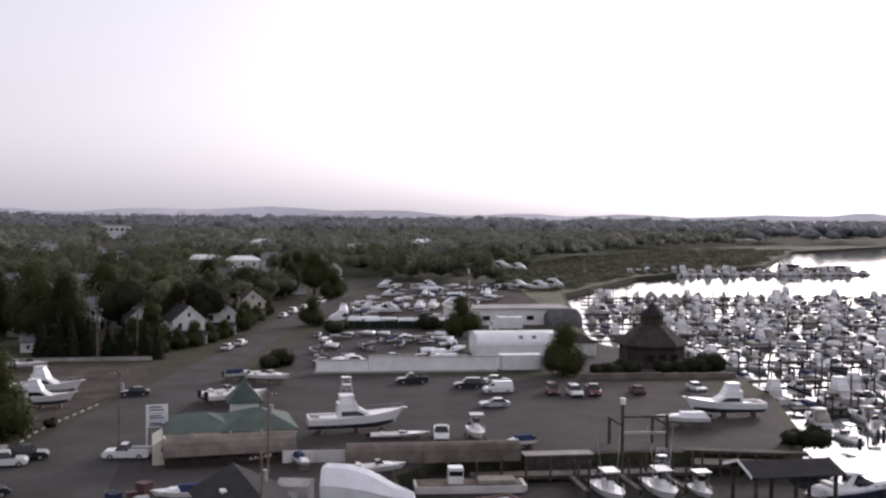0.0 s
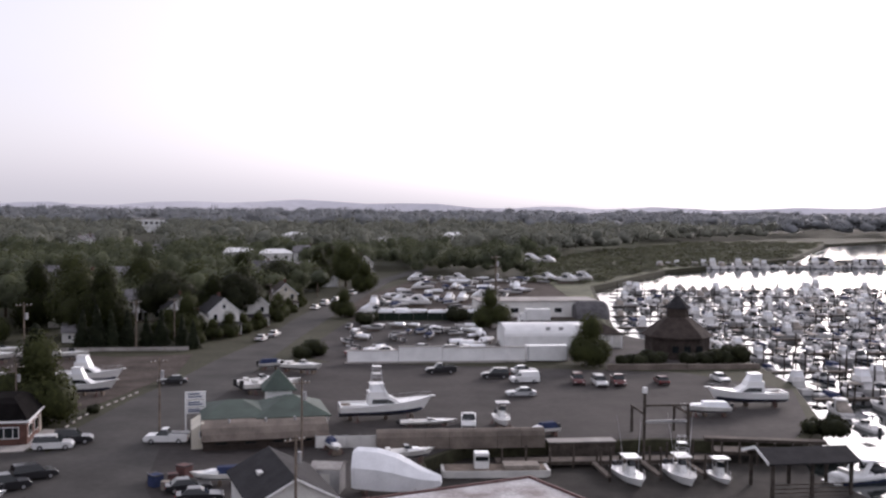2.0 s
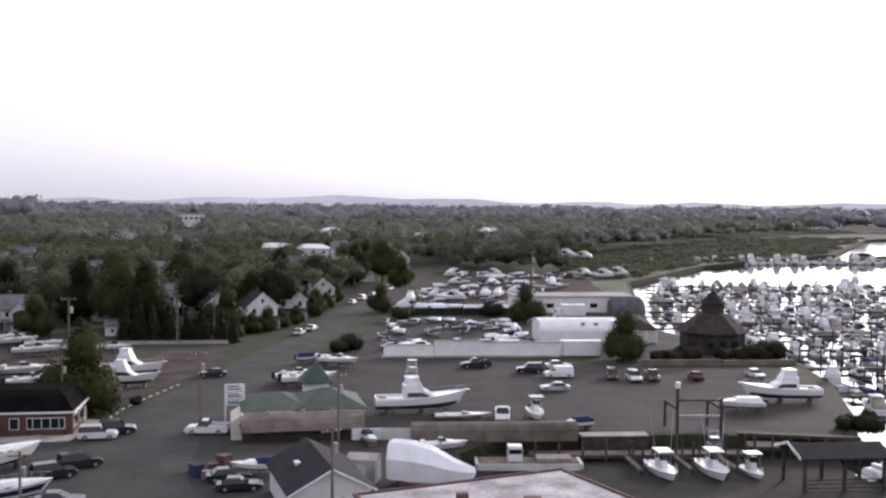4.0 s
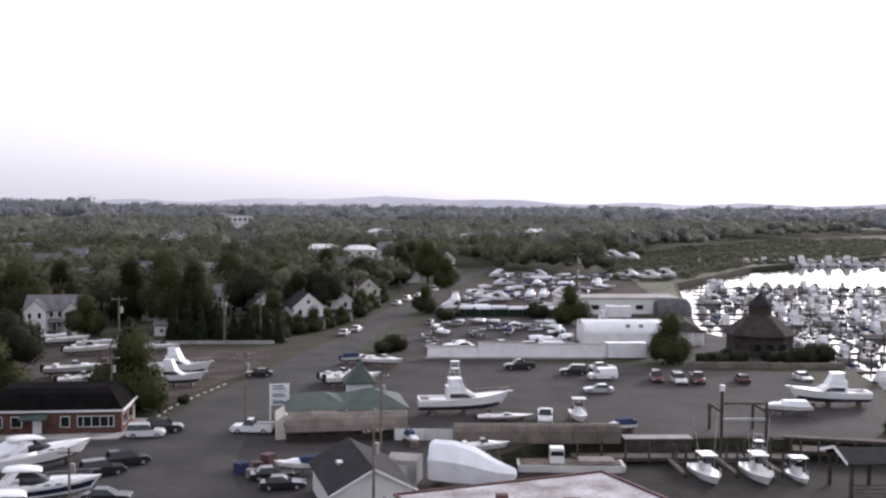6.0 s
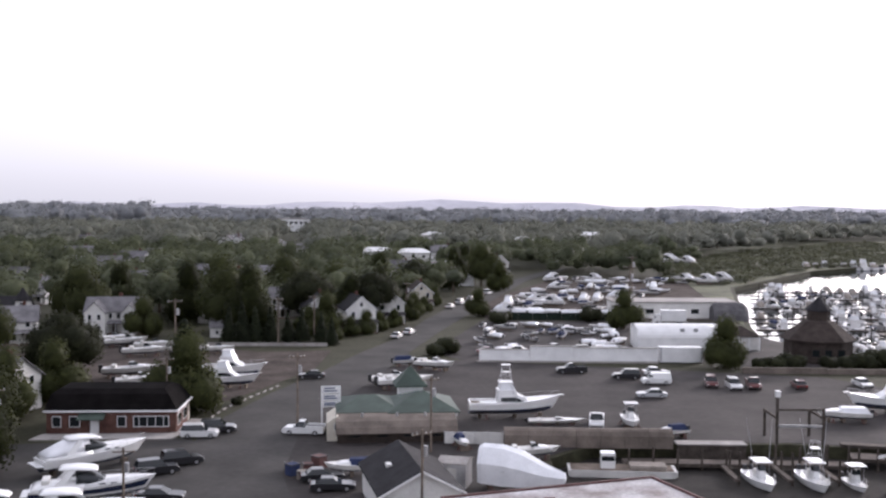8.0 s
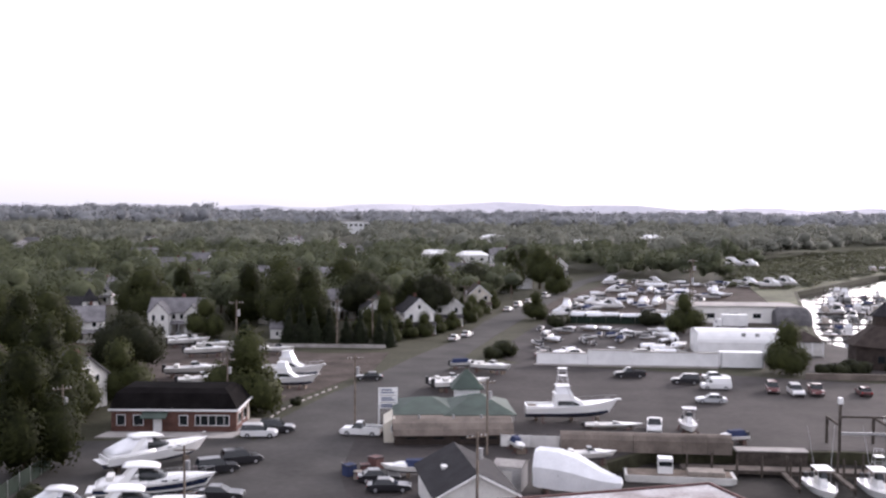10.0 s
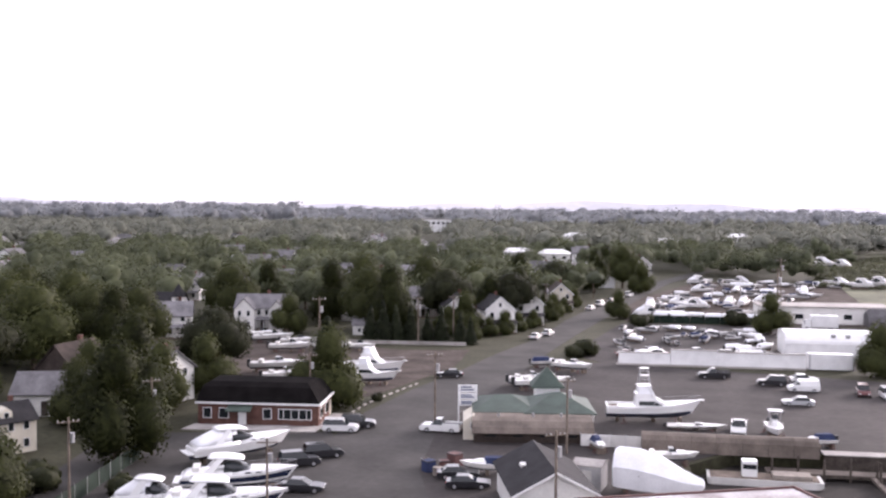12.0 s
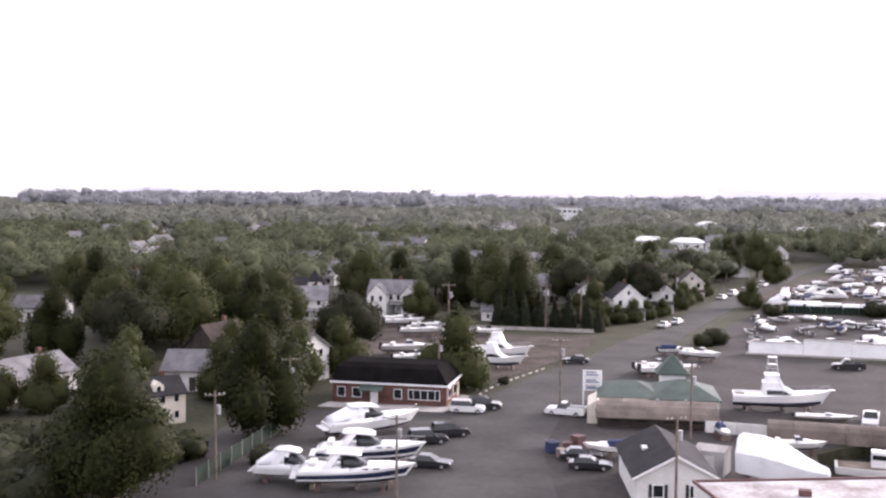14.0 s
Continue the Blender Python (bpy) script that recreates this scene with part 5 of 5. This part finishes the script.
def weathered(boat):
    """Duller gelcoat, backlit shade in its colour, on the boats that lie in the slips and the storage yard."""
    for o in boat.children_recursive:
        if o.data.materials[0] in (GELCOAT, OFFWHITE):
            o.data.materials[0] = MOORED


for boat in (M1, M2, M3, M4, M5, M6, M7, M8):
    weathered(boat)
fleet = [M1, M2, M3, M4, M5, M6, M7, M2, M3, M1, M8, M4]
for x, y, a in ((84, 143, 70), (90, 150, 95), (97, 152, 85), (106, 160, 90), (113, 164, 92), (80, 168, 95), (120, 172, 90)):
    again(random.choice(fleet), x, y, a, WATER_Z - 0.45)
for (x0, x1, y) in ((82, 112, 156.5), (86, 126, 183), (80, 146, 206), (76, 160, 229), (78, 178, 253), (84, 196, 279), (92, 214, 307), (100, 236, 337), (108, 250, 364)):
    dock = make_dock(x0 - 4, y, x1, y, 1.6)
    x = x0
    while x < x1:
        for s in (-1, 1):
            if random.random() < (0.74 if y > 190 else 0.6):
                b = random.choice(fleet)
                again(b, x + random.uniform(-0.4, 0.4), y + s * random.uniform(5.6, 6.6), 90 * s + random.uniform(-4, 4) + (180 if random.random() < 0.4 else 0), WATER_Z - 0.48 + random.uniform(-0.05, 0.05), random.uniform(0.85, 1.2))
        if x > x0 - 1:
            for s in (-1, 1):
                if y < 190:
                    add_pile(dock, x + 2.3, y + s * 1.1, random.uniform(0.5, 0.8))
                add_pile(dock, x + 2.3, y + s * 11.2, random.uniform(0.5, 0.95))
        x += 4.4 if y < 300 else 4.9
far_dock = make_dock(158, 506, 312, 523, 2.2)
for k in range(31):
    x, y = 160 + k * 4.9, 502.5 + k * 0.54
    again(random.choice([M1, M4, M5, M1, M3]), x, y, 92 + random.uniform(-6, 6), WATER_Z - 0.45, random.uniform(1.15, 1.5))
    if k % 2 == 0:
        add_pile(far_dock, x + 2, y + 5, 1.5)
for x, y, w, h in ((266, 521, 11, 5.2), (281, 525, 7, 3.6), (296, 528, 14, 4.2)):
    hb = thing("houseboat", "dark roofed floating boathouse at the far dock", "boathouse", at=(x, y, WATER_Z), turn=6)
    part("wall", boxed(-w / 2, w / 2, -3, 3, -0.4, h * 0.7), CREAM if w < 12 else BROWNSHINGLE, hb)
    part("roof", gable_roof(w, 6, h * 0.7, h * 0.3, 0.4), SHINGLE, hb)
    add_window(hb, 0, -3, 1.0, 1.6, 1.4, "s")

# round restaurant with cupola, its hedge and low wall
rest = thing("octagonal_restaurant", "brown shingled octagonal building with a pointed cupola roof", "building", at=(70.3, 199.0, 0))


def octo(r, z):
    return [(math.cos(math.tau * (k + 0.5) / 8) * r, math.sin(math.tau * (k + 0.5) / 8) * r, z) for k in range(8)]


part("wall", loft(bmesh.new(), [octo(6.4, -0.2), octo(6.4, 4.2)]), BROWNSHINGLE, rest)
part("roof", loft(bmesh.new(), [octo(7.2, 4.1), octo(7.2, 4.3), octo(3.0, 7.6), octo(2.0, 8.0)]), BROWNSHINGLE, rest, "brown shingled roof")
part("cupola", loft(bmesh.new(), [octo(2.2, 7.6), octo(2.2, 9.8)]), BROWNSHINGLE, rest)
part("cupola_roof", loft(bmesh.new(), [octo(2.7, 9.7), octo(2.6, 9.9), octo(0.15, 12.3)]), SHINGLE, rest)
for k in (-2.4, 0, 2.4):
    add_window(rest, k, -5.92, 1.3, 1.5, 1.5, "s", DARKWOOD)
wing = thing("restaurant_wing", "small white columned building with a dark red roof", "building", at=(58.0, 214, 0))
part("wall", boxed(-4.5, 4.5, -3, 3, -0.2, 2.8), SIDING, wing)
part("roof", hip_roof(9, 6, 2.8, 1.9), BROWNSHINGLE, wing)
for k in range(5):
    part("column", boxed(-4.4 + k * 2.1, -4.15 + k * 2.1, -4.2, -3.95, 0, 2.8), WHITEPAINT, wing)
lw = thing("low_wall", "low tan block wall in front of a hedge", "wall")
part("wall_bay", boxed(51.0, 66.0, 181.6, 182.2, 0, 1.1), TANROOF, lw)
part("wall_bay", boxed(66.05, 80.0, 181.3, 181.9, 0, 1.0), TANROOF, lw)

# yards behind the white wall
hall = thing("flat_hall", "long low flat roofed yard building", "building", at=(57.5, 275, 0), turn=2)
part("wall", boxed(-16.5, 16, -5, 6, -0.2, 4.2), SIDING, hall)
part("roof", boxed(-16.9, 16.4, -5.4, 6.4, 4.2, 4.5), CONCRETE, hall)
for k in range(5):
    add_window(hall, -13 + k * 6, -5, 1.2, 2.2, 1.4, "s")
part("door", boxed(10, 13.5, -5.06, -5, 0, 3.2), OFFWHITE, hall, "roller door")
dome = thing("covered_heap", "grey tarpaulin covered dome store", "shed", at=(71, 268, 0))
arc = [(math.cos(a) * 4.2, math.sin(a) * 4.6) for a in [math.pi * k / 10 for k in range(11)]]
part("cover", loft(bmesh.new(), [[(x * 1.0, y * r, z * r) for x, z in [(0, 0)] for y, z in arc for x in (xx,)] for xx, r in ((-4.5, 0.8), (-3.5, 1.0), (3.5, 1.0), (4.5, 0.8))]), GREYSHINGLE, dome)
truck = thing("box_truck", "white box truck parked in the yard", "truck", at=(53, 256, 0.0), turn=180)
part("cargo_box", boxed(-4.0, 2.2, -1.25, 1.25, 0.9, 3.7, bevel=0.04), WHITEPAINT, truck)
part("cab", tier(2.3, 4.2, 1.15, 0.6, 2.6, 0.6, 0.0), GELCOAT, truck)
part("windscreen", boxed(3.55, 3.75, -0.95, 0.95, 1.65, 2.3), GLASS, truck, "dark glass")
for s in (-1, 1):
    for x in (-2.6, 3.2):
        car_wheel(truck, x, s * 1.05, 0.48)
fence = thing("hedge_fence", "long dark green fence with white boats behind", "fence")
for k in range(9):
    part("fence_panel", boxed(8 + k * 3.75, 11.65 + k * 3.75, 264.0, 264.15, 0, 1.9), FENCEGREEN, fence)
L1 = put(make_express(9.5, "cradle", None, True, SHRINK), 14, 274, 5, 0.0)
L2 = put(make_runabout(8.0, SHRINK, "cradle"), 22, 274, 0, 0.0)
L3 = put(make_runabout(7.0, CANVAS, "cradle"), 44, 270, 8, 0.0)
L4 = put(make_runabout(7.0, BLACKTRIM, "cradle"), 38, 284, 8, 0.0)
for boat in (L1, L2, L3, L4):
    weathered(boat)
for k in range(6):
    again(L2, 18 + k * 4.3, 270 + random.uniform(-1, 1), random.uniform(-15, 15), 0.0)
random.seed(11)
for k in range(64):
    v = random.random()
    y = 288 + v * 118
    x = (y - 288) * 0.24 + 12 + random.uniform(0, 36 + v * 16)
    again(random.choice([L1, L2, L3, L3, L4, L1, L2, L4]), x, y, random.choice([0, 90, 180, 20, 70]) + random.uniform(-12, 12), 0.0, random.uniform(0.7, 1.05))
for x, y, s in ((92, 386, 1.15), (99, 391, 1.25), (87, 398, 1.0), (104, 516, 1.5), (114, 518, 1.2)):
    again(L1, x, y, random.uniform(150, 200), 0.0, s)
for k in range(40):
    again(random.choice([L4, L2, L2, L3, L4, L2]), 4 + random.uniform(0, 34), 203 + random.uniform(0, 46), random.uniform(0, 180), 0.0, random.uniform(0.45, 0.8))


# ---------------------------------------------------------------- houses
random.seed(5)
H_WHITE2 = put(make_house(10, 8, 5.0, 2.8, SIDING, GREYSHINGLE, "two storey white house with a grey gable roof", True), -67.0, 144.5, -20, 0)
H_LOW = put(make_house(11, 8, 3.2, 2.4, SIDING, GREYSHINGLE, "single storey pale house with a grey roof", False), -76, 134, 15, 0)
H_CREAM = put(make_house(9, 7, 5.2, 2.4, CREAM, SHINGLE, "two storey cream house with a dark roof", False, True, True), -70.6, 110.5, 55, 0)
H_CREAM.scale = (0.76, 0.76, 0.76)
H_BIG = put(make_winged_house("large white house with gable wings and a porch"), -79.5, 234, 8, 0)
H_TURRET = put(make_turret_house("white house with a pointed corner turret"), -105, 236, 10, 0)
H_GABLE = put(make_gable_house(7.0, 11, 5.4, 3.0, SIDING, SHINGLE, "narrow white house with a gable front and porch"), -18.0, 257, -80, 0)
H_CREAMGABLE = put(make_gable_house(6.5, 10, 5.0, 2.8, CREAM, BROWNSHINGLE, "narrow cream house with a gable front"), -11.5, 291, -80, 0)
H_BRICK = put(make_house(9, 8, 3.4, 4.2, BROWNSHINGLE, BROWNSHINGLE, "steep gabled brown shingled house", False), -82.5, 150, 80, 0)
for x, y, a, h in ((-95, 214, 20, H_WHITE2), (-126, 297, 5, H_WHITE2), (-98, 121, 78, H_LOW), (-152, 194, 10, H_LOW), (-138, 150, 60, H_LOW), (-60, 256, 5, H_LOW), (-46, 268, 12, H_WHITE2),
                   (-34, 244, -75, H_GABLE), (-24.5, 240, -70, H_GABLE), (-38, 290, 10, H_LOW),
                   (-120, 120, 15, H_WHITE2), (6, 424, -80, H_CREAMGABLE), (16, 436, -75, H_GABLE), (-95, 260, 40, H_CREAM), (-110, 236, 70, H_LOW), (-160, 240, 0, H_WHITE2)):
    again(h, x, y, a, 0)
for x, y, a, z, h in ((-28.8, 236, -70, 0.7, H_CREAMGABLE), (-52, 228, 8, 0.7, H_LOW)):
    again(h, x, y, a, 0, z)
for x, y, w, d, h in ((-40, 492, 17, 12, 7.0), (-22, 482, 15, 12, 7.0), (-16, 640, 16, 9, 10.5), (34, 590, 18, 9, 9.5), (82, 640, 13, 9, 11.0)):
    low_block = thing("pale_block", "low pale roofed building among the trees", "building", at=(x, y, 0), turn=x % 17 - 8)
    part("wall", boxed(-w / 2, w / 2, -d / 2, d / 2, -0.2, h), SIDING, low_block)
    part("roof", hip_roof(w, d, h, 2.0, 0.5, w * 0.55), WHITEPAINT, low_block, "pale roof")
    for k in (-0.32, 0.0, 0.32):
        add_window(low_block, k * w, -d / 2, h - 2.4, 1.6, 1.4, "s")
H_FAR1 = put(make_house(11, 8, 3.2, 2.4, WHITEPAINT, GREYSHINGLE, "pale single storey house among trees", False, False, False, "few"), -150, 330, 0, 0)
H_FAR2 = put(make_house(10, 8, 5.4, 2.8, WHITEPAINT, GREYSHINGLE, "white two storey house among trees", False, True, False, "few"), -90, 360, 20, 0)
for k in range(70):
    d = random.uniform(300, 900)
    x = random.uniform(-0.75, 0.02) * d
    again(random.choice([H_FAR1, H_FAR2]), x, d, random.choice([0, 90, 15, 75]) + random.uniform(-10, 10), 0, random.uniform(0.95, 1.3))
school = thing("flat_school", "wide white flat roofed building among distant trees", "building", at=(-176, 1085, 0))
part("wall", boxed(-16, 16, -9, 9, 0, 13), WHITEPAINT, school)
part("roof", boxed(-16.5, 16.5, -9.5, 9.5, 13, 13.7), CONCRETE, school)
for k in range(6):
    add_window(school, -13 + k * 5.2, -9, 8, 3, 2.5, "s")

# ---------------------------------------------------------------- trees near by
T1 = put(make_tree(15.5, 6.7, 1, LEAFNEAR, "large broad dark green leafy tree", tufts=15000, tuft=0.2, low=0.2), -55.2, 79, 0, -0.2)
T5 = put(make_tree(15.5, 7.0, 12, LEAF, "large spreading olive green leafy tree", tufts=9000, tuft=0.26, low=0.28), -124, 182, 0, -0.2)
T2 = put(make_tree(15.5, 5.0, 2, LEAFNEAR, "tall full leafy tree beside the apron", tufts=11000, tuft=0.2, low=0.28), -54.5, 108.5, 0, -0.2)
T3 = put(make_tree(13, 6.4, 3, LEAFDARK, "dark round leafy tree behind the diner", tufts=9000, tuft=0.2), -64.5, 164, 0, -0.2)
T4 = put(make_tree(10, 4.4, 4, LEAF, "medium leafy tree with an uneven crown", tufts=5600, tuft=0.2, low=0.2), 49.6, 188.5, 0, -0.2)
C1 = put(make_conifer(14.0, 4.9, 5, "dark spruce tree beside the diner"), -39.6, 145.8, 0, -0.2)
C2 = put(make_conifer(8.5, 2.0, 6, "slim dark evergreen in a row"), -43.5, 216, 0, -0.2)
B1 = put(make_bush(2.6, 7, "dense dark green shrub"), -4.6, 200.5, 0, -0.1)
near = [(-108, 168, T2), (-99, 188, T5), (-92, 192, T5), (-118, 188, T5), (-160, 180, T5), (-128, 146, T5), (-142, 138, T3), (-120, 136, T4), (-105, 112, T4), (-112, 104, T2), (-158, 158, T2), (-170, 196, T5), (-150, 212, T2), (-164, 224, T5),
        (-118, 172, T5), (-106, 181, T2), (-95, 178, T5), (-87, 172, T2), (-98, 164, T5), (-112, 190, T3), (-72, 178, T4), (-100, 150, T3), (-92, 138, T4), (-112, 146, T2),
        (-69, 126, T4), (-88, 112, T4), (-95, 108, T4), (-61.5, 127, T2), (-80, 118, T4), (-47, 226, T2), (-54, 234, T5), (-90, 240, T5), (-66, 246, T2),
        (-84, 250, T2), (-48, 246, T4), (-38, 252, T3), (-28, 262, T4), (-22, 280, T2), (-116, 210, T5), (-130, 214, T3), (-140, 230, T5), (-36, 300, T5), (-24, 306, T2), (-14, 322, T3), (-50, 290, T5), (-66, 280, T5), (-82, 276, T3),
        (40, 246, T4), (-2, 350, T2), (8, 372, T5), (2, 390, T2), (14, 352, T4), (-30.5, 233, T4), (-17, 262, T4), (-22, 252, T3), (-13, 300, T4), (-26, 246, T2), (-62.8, 138.5, T4), (-76, 143, T4), (-70.5, 225, T4), (-60.5, 150, T4)]
for x, y, t in near:
    again(t, x, y, random.uniform(0, 360), -0.2, random.uniform(0.85, 1.12))
for x, y, s in ((-40.5, 217, 1.0), (-37, 218.5, 0.8), (-34, 219, 0.95), (-29.5, 217, 0.85), (-26.8, 214, 0.75), (-46, 214.5, 1.15), (-49, 215, 1.0)):
    again(C2, x, y, random.uniform(0, 360), -0.2, s)
for x, y, k in ((-27.6, 223, 0.55), (-24.4, 228.5, 0.5), (-21.3, 233, 0.6), (-18.6, 239, 0.5), (-15.6, 245.5, 0.5), (-12.6, 262, 0.6), (-12.0, 271, 0.7), (-9.5, 279, 0.5), (-31, 226.5, 0.6), (-34.5, 232, 0.7), (-7.2, 299, 0.6)):
    again(T4, x, y, x * 50 % 360, -0.2, k)
again(T4, 5.2, 272, 40, -0.2, 0.8)
again(T4, -38.8, 144.2, 70, -0.2, 1.25)
for x, y, s in ((-2.2, 203.5, 1.35), (58.5, 186.5, 1.0), (61.5, 187, 1.2), (72, 187, 1.1), (75, 188, 1.4), (78.5, 189, 1.5), (66, 127.5, 1.1), (64, 129.5, 0.8), (34, 262, 1.5),
                (-46.5, 152, 1.2), (-58, 118, 1.1), (-48, 96.5, 0.8), (56, 187, 0.9), (-33, 150, 0.5), (12, 262, 1.0), (-57, 96, 1.2), (-60.5, 122, 1.4), (68.5, 187.5, 1.0), (10, 255, 1.3), (-62, 82, 1.9), (-67, 87, 2.0), (-61, 75, 1.8), (-70, 94, 2.0), (-75, 88, 1.9), (-58, 92, 1.3), (-66, 78, 2.0), (-72, 82, 2.2), (-64, 97, 1.5)):
    again(B1, x, y, random.uniform(0, 360), -0.05, s)


# ---------------------------------------------------------------- distant woods
def clear_of(x, y):
    """Whether a tree may stand here: not on the road, a yard or the water."""
    if y < 470:
        line = 2 + (y - 320) * 0.225 if y > 320 else -12 + (y - 240) * 0.175
        if x > line - 7 and y < 412:
            return False
        if abs(x - line) < 9:
            return False
    if 440 < y < 535 and abs(x - 0.212 * y) < 13:
        return False
    if y < 470:
        shore = 96 + (y - 372) * 0.6
    elif y < 580:
        shore = 138 + (y - 470) * 1.0
    elif y < 815:
        shore = 248 + (y - 580) * 0.7
    else:
        shore = 405 + (y - 815) * 1.15
    if x > shore or (x > 0.2 * y and y < 490 + 1850 * (x / y - 0.2)):
        return False
    return True


CLEARINGS = [(o.location.x, o.location.y) for o in scene.objects if o.name.startswith(("house", "pale_block")) and o.parent is None]


def open_to(x, y):
    if y > 480 and abs(x + 0.163 * y) < 15:
        return False
    return all(not (abs(x - hx * y / hy) < 7.5 and -max(28, (0.2 if 440 < hy < 500 else 0.11) * hy) < y - hy < 7) for hx, hy in CLEARINGS)


def make_woods(name, label, spots, tufts, tuft, material):
    rng = np.random.default_rng(3)
    vs, fs, ns, tri, base = [], [], [], [], 0
    ball = np.array([tuple(v) for v in BALL_V])
    for x, y, h, r in spots:
        lumps = rng.normal(0, 0.5, (6, 3)) * (r, r, h * 0.22) + (x, y, h * 0.62)
        pick = lumps[rng.integers(0, 6, tufts)]
        d = rng.normal(size=(tufts, 3))
        d /= np.linalg.norm(d, axis=1, keepdims=True)
        d[:, 2] = np.abs(d[:, 2]) * 1.0 - 0.3 * (rng.random(tufts) < 0.4)
        p = pick + d * (r * 0.56, r * 0.56, h * 0.27) * rng.uniform(0.6, 1.3, (tufts, 1))
        s, u = rng.normal(size=(tufts, 3)), rng.normal(size=(tufts, 3))
        s *= tuft * rng.uniform(0.6, 1.2, (tufts, 1)) / np.linalg.norm(s, axis=1, keepdims=True)
        u *= tuft * rng.uniform(0.5, 1.0, (tufts, 1)) / np.linalg.norm(u, axis=1, keepdims=True)
        s -= 0.75 * d * (s * d).sum(1, keepdims=True)
        u -= 0.75 * d * (u * d).sum(1, keepdims=True)
        turn = (np.cross(s, u) * d).sum(1) < 0
        u[turn] *= -1
        cn = ball / np.linalg.norm(ball, axis=1, keepdims=True)
        for c in lumps[:3]:
            cv = ball * rng.uniform(0.82, 1.12, (len(ball), 1)) * (r * 0.42, r * 0.42, h * 0.2) * rng.uniform(0.8, 1.15) + c
            ns.append(cn * 0.4 + (0, 0, 0.8))
            vs.append(cv)
            tri += [(a + base, b + base, c2 + base) for a, b, c2 in BALL_F]
            base += len(ball)
        ns.append(np.repeat(d * 0.4 + (0, 0, 0.8), 4, 0))
        vs.append(np.stack([p - s, p - u, p + s, p + u], 1).reshape(-1, 3))
        fs.append(np.arange(base, base + 4 * tufts).reshape(-1, 4))
        base += 4 * tufts
    me = bpy.data.meshes.new(name)
    v, f = np.concatenate(vs), np.concatenate(fs)
    me.from_pydata(v.tolist(), [], f.tolist() + tri)
    out = np.concatenate(ns)
    me.normals_split_custom_set_from_vertices((out / np.linalg.norm(out, axis=1, keepdims=True)).tolist())
    me.materials.append(material)
    return tagged(new(name, me), label, "woods", kind="stuff")


rng = np.random.default_rng(8)
spots_a, spots_b, spots_c = [], [], []
while len(spots_a) < 950:
    y = rng.uniform(250, 560)
    x = rng.uniform(-0.85, 0.34) * y
    if clear_of(x, y) and open_to(x, y):
        spots_a.append((x, y, rng.uniform(7, 13.5), rng.uniform(3.6, 7.4)))
while len(spots_b) < 1450:
    y = rng.uniform(560, 1000)
    x = rng.uniform(-0.82, 0.62) * y
    if clear_of(x, y) and open_to(x, y):
        spots_b.append((x, y, rng.uniform(10, 17), rng.uniform(6, 12)))
while len(spots_c) < 1300:
    y = rng.uniform(1000, 2300)
    x = rng.uniform(-0.8, 0.7) * y
    if abs(x + 0.163 * y) < 22 and y < 1100:
        continue
    spots_c.append((x, y, rng.uniform(15, 23) * (1.3 if x < -0.3 * y else 1.0), rng.uniform(12, 22)))
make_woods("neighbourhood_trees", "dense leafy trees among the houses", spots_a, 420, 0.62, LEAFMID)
make_woods("woodland", "dense broadleaf woodland with haze in its leaf colour", spots_b, 220, 1.15, LEAFFAR)
make_woods("far_woodland", "far belt of woodland paled by painted haze", spots_c, 120, 2.4, LEAFHAZE)
LEAFREED = leafy("marsh_reeds", (0.115, 0.118, 0.068), (0.080, 0.085, 0.050), 0.0, 20)
spots_d = []
while len(spots_d) < 1000:
    y = rng.uniform(385, 830)
    x = rng.uniform(0.19, 0.52) * y
    if x < np.interp(y, (373, 471, 581, 816, 830), (99, 161, 279, 419, 424)) - 2 and x > 0.2 * y and y < 500 + 1850 * (x / y - 0.2):
        spots_d.append((x, y, rng.uniform(1.0, 2.6), rng.uniform(2.0, 4.5)))
make_woods("marsh_scrub", "low reeds and scrub on the salt marsh", spots_d, 60, 0.6, LEAFREED)
marsh = slab("marsh", [(70.5, 250), (99, 373), (161, 471), (279, 581), (419, 816), (430, 880), (260, 840), (170, 690), (122, 580), (100, 480), (90, 412), (76, 300)], -0.5, 0.12, MARSH, "pale green salt marsh beside the water", "marsh")

# pale hills along the horizon, the haze painted into their colour
bm = bmesh.new()
crest = [(-2600 + k * 110, 3300 + 120 * math.sin(k * 0.6), 26 + 14 * max(0, math.sin(k * 0.33 + 0.2)) + 5 * math.sin(k * 1.7)) for k in range(46)]
foot = [(x, y - 150, -2) for x, y, _ in crest]
rear = [(x, y + 250, -2) for x, y, _ in crest]
rows = [[bm.verts.new(p) for p in line] for line in (foot, crest, rear)]
for a, b in zip(rows, rows[1:]):
    for i in range(len(a) - 1):
        bm.faces.new((a[i], a[i + 1], b[i + 1], b[i]))
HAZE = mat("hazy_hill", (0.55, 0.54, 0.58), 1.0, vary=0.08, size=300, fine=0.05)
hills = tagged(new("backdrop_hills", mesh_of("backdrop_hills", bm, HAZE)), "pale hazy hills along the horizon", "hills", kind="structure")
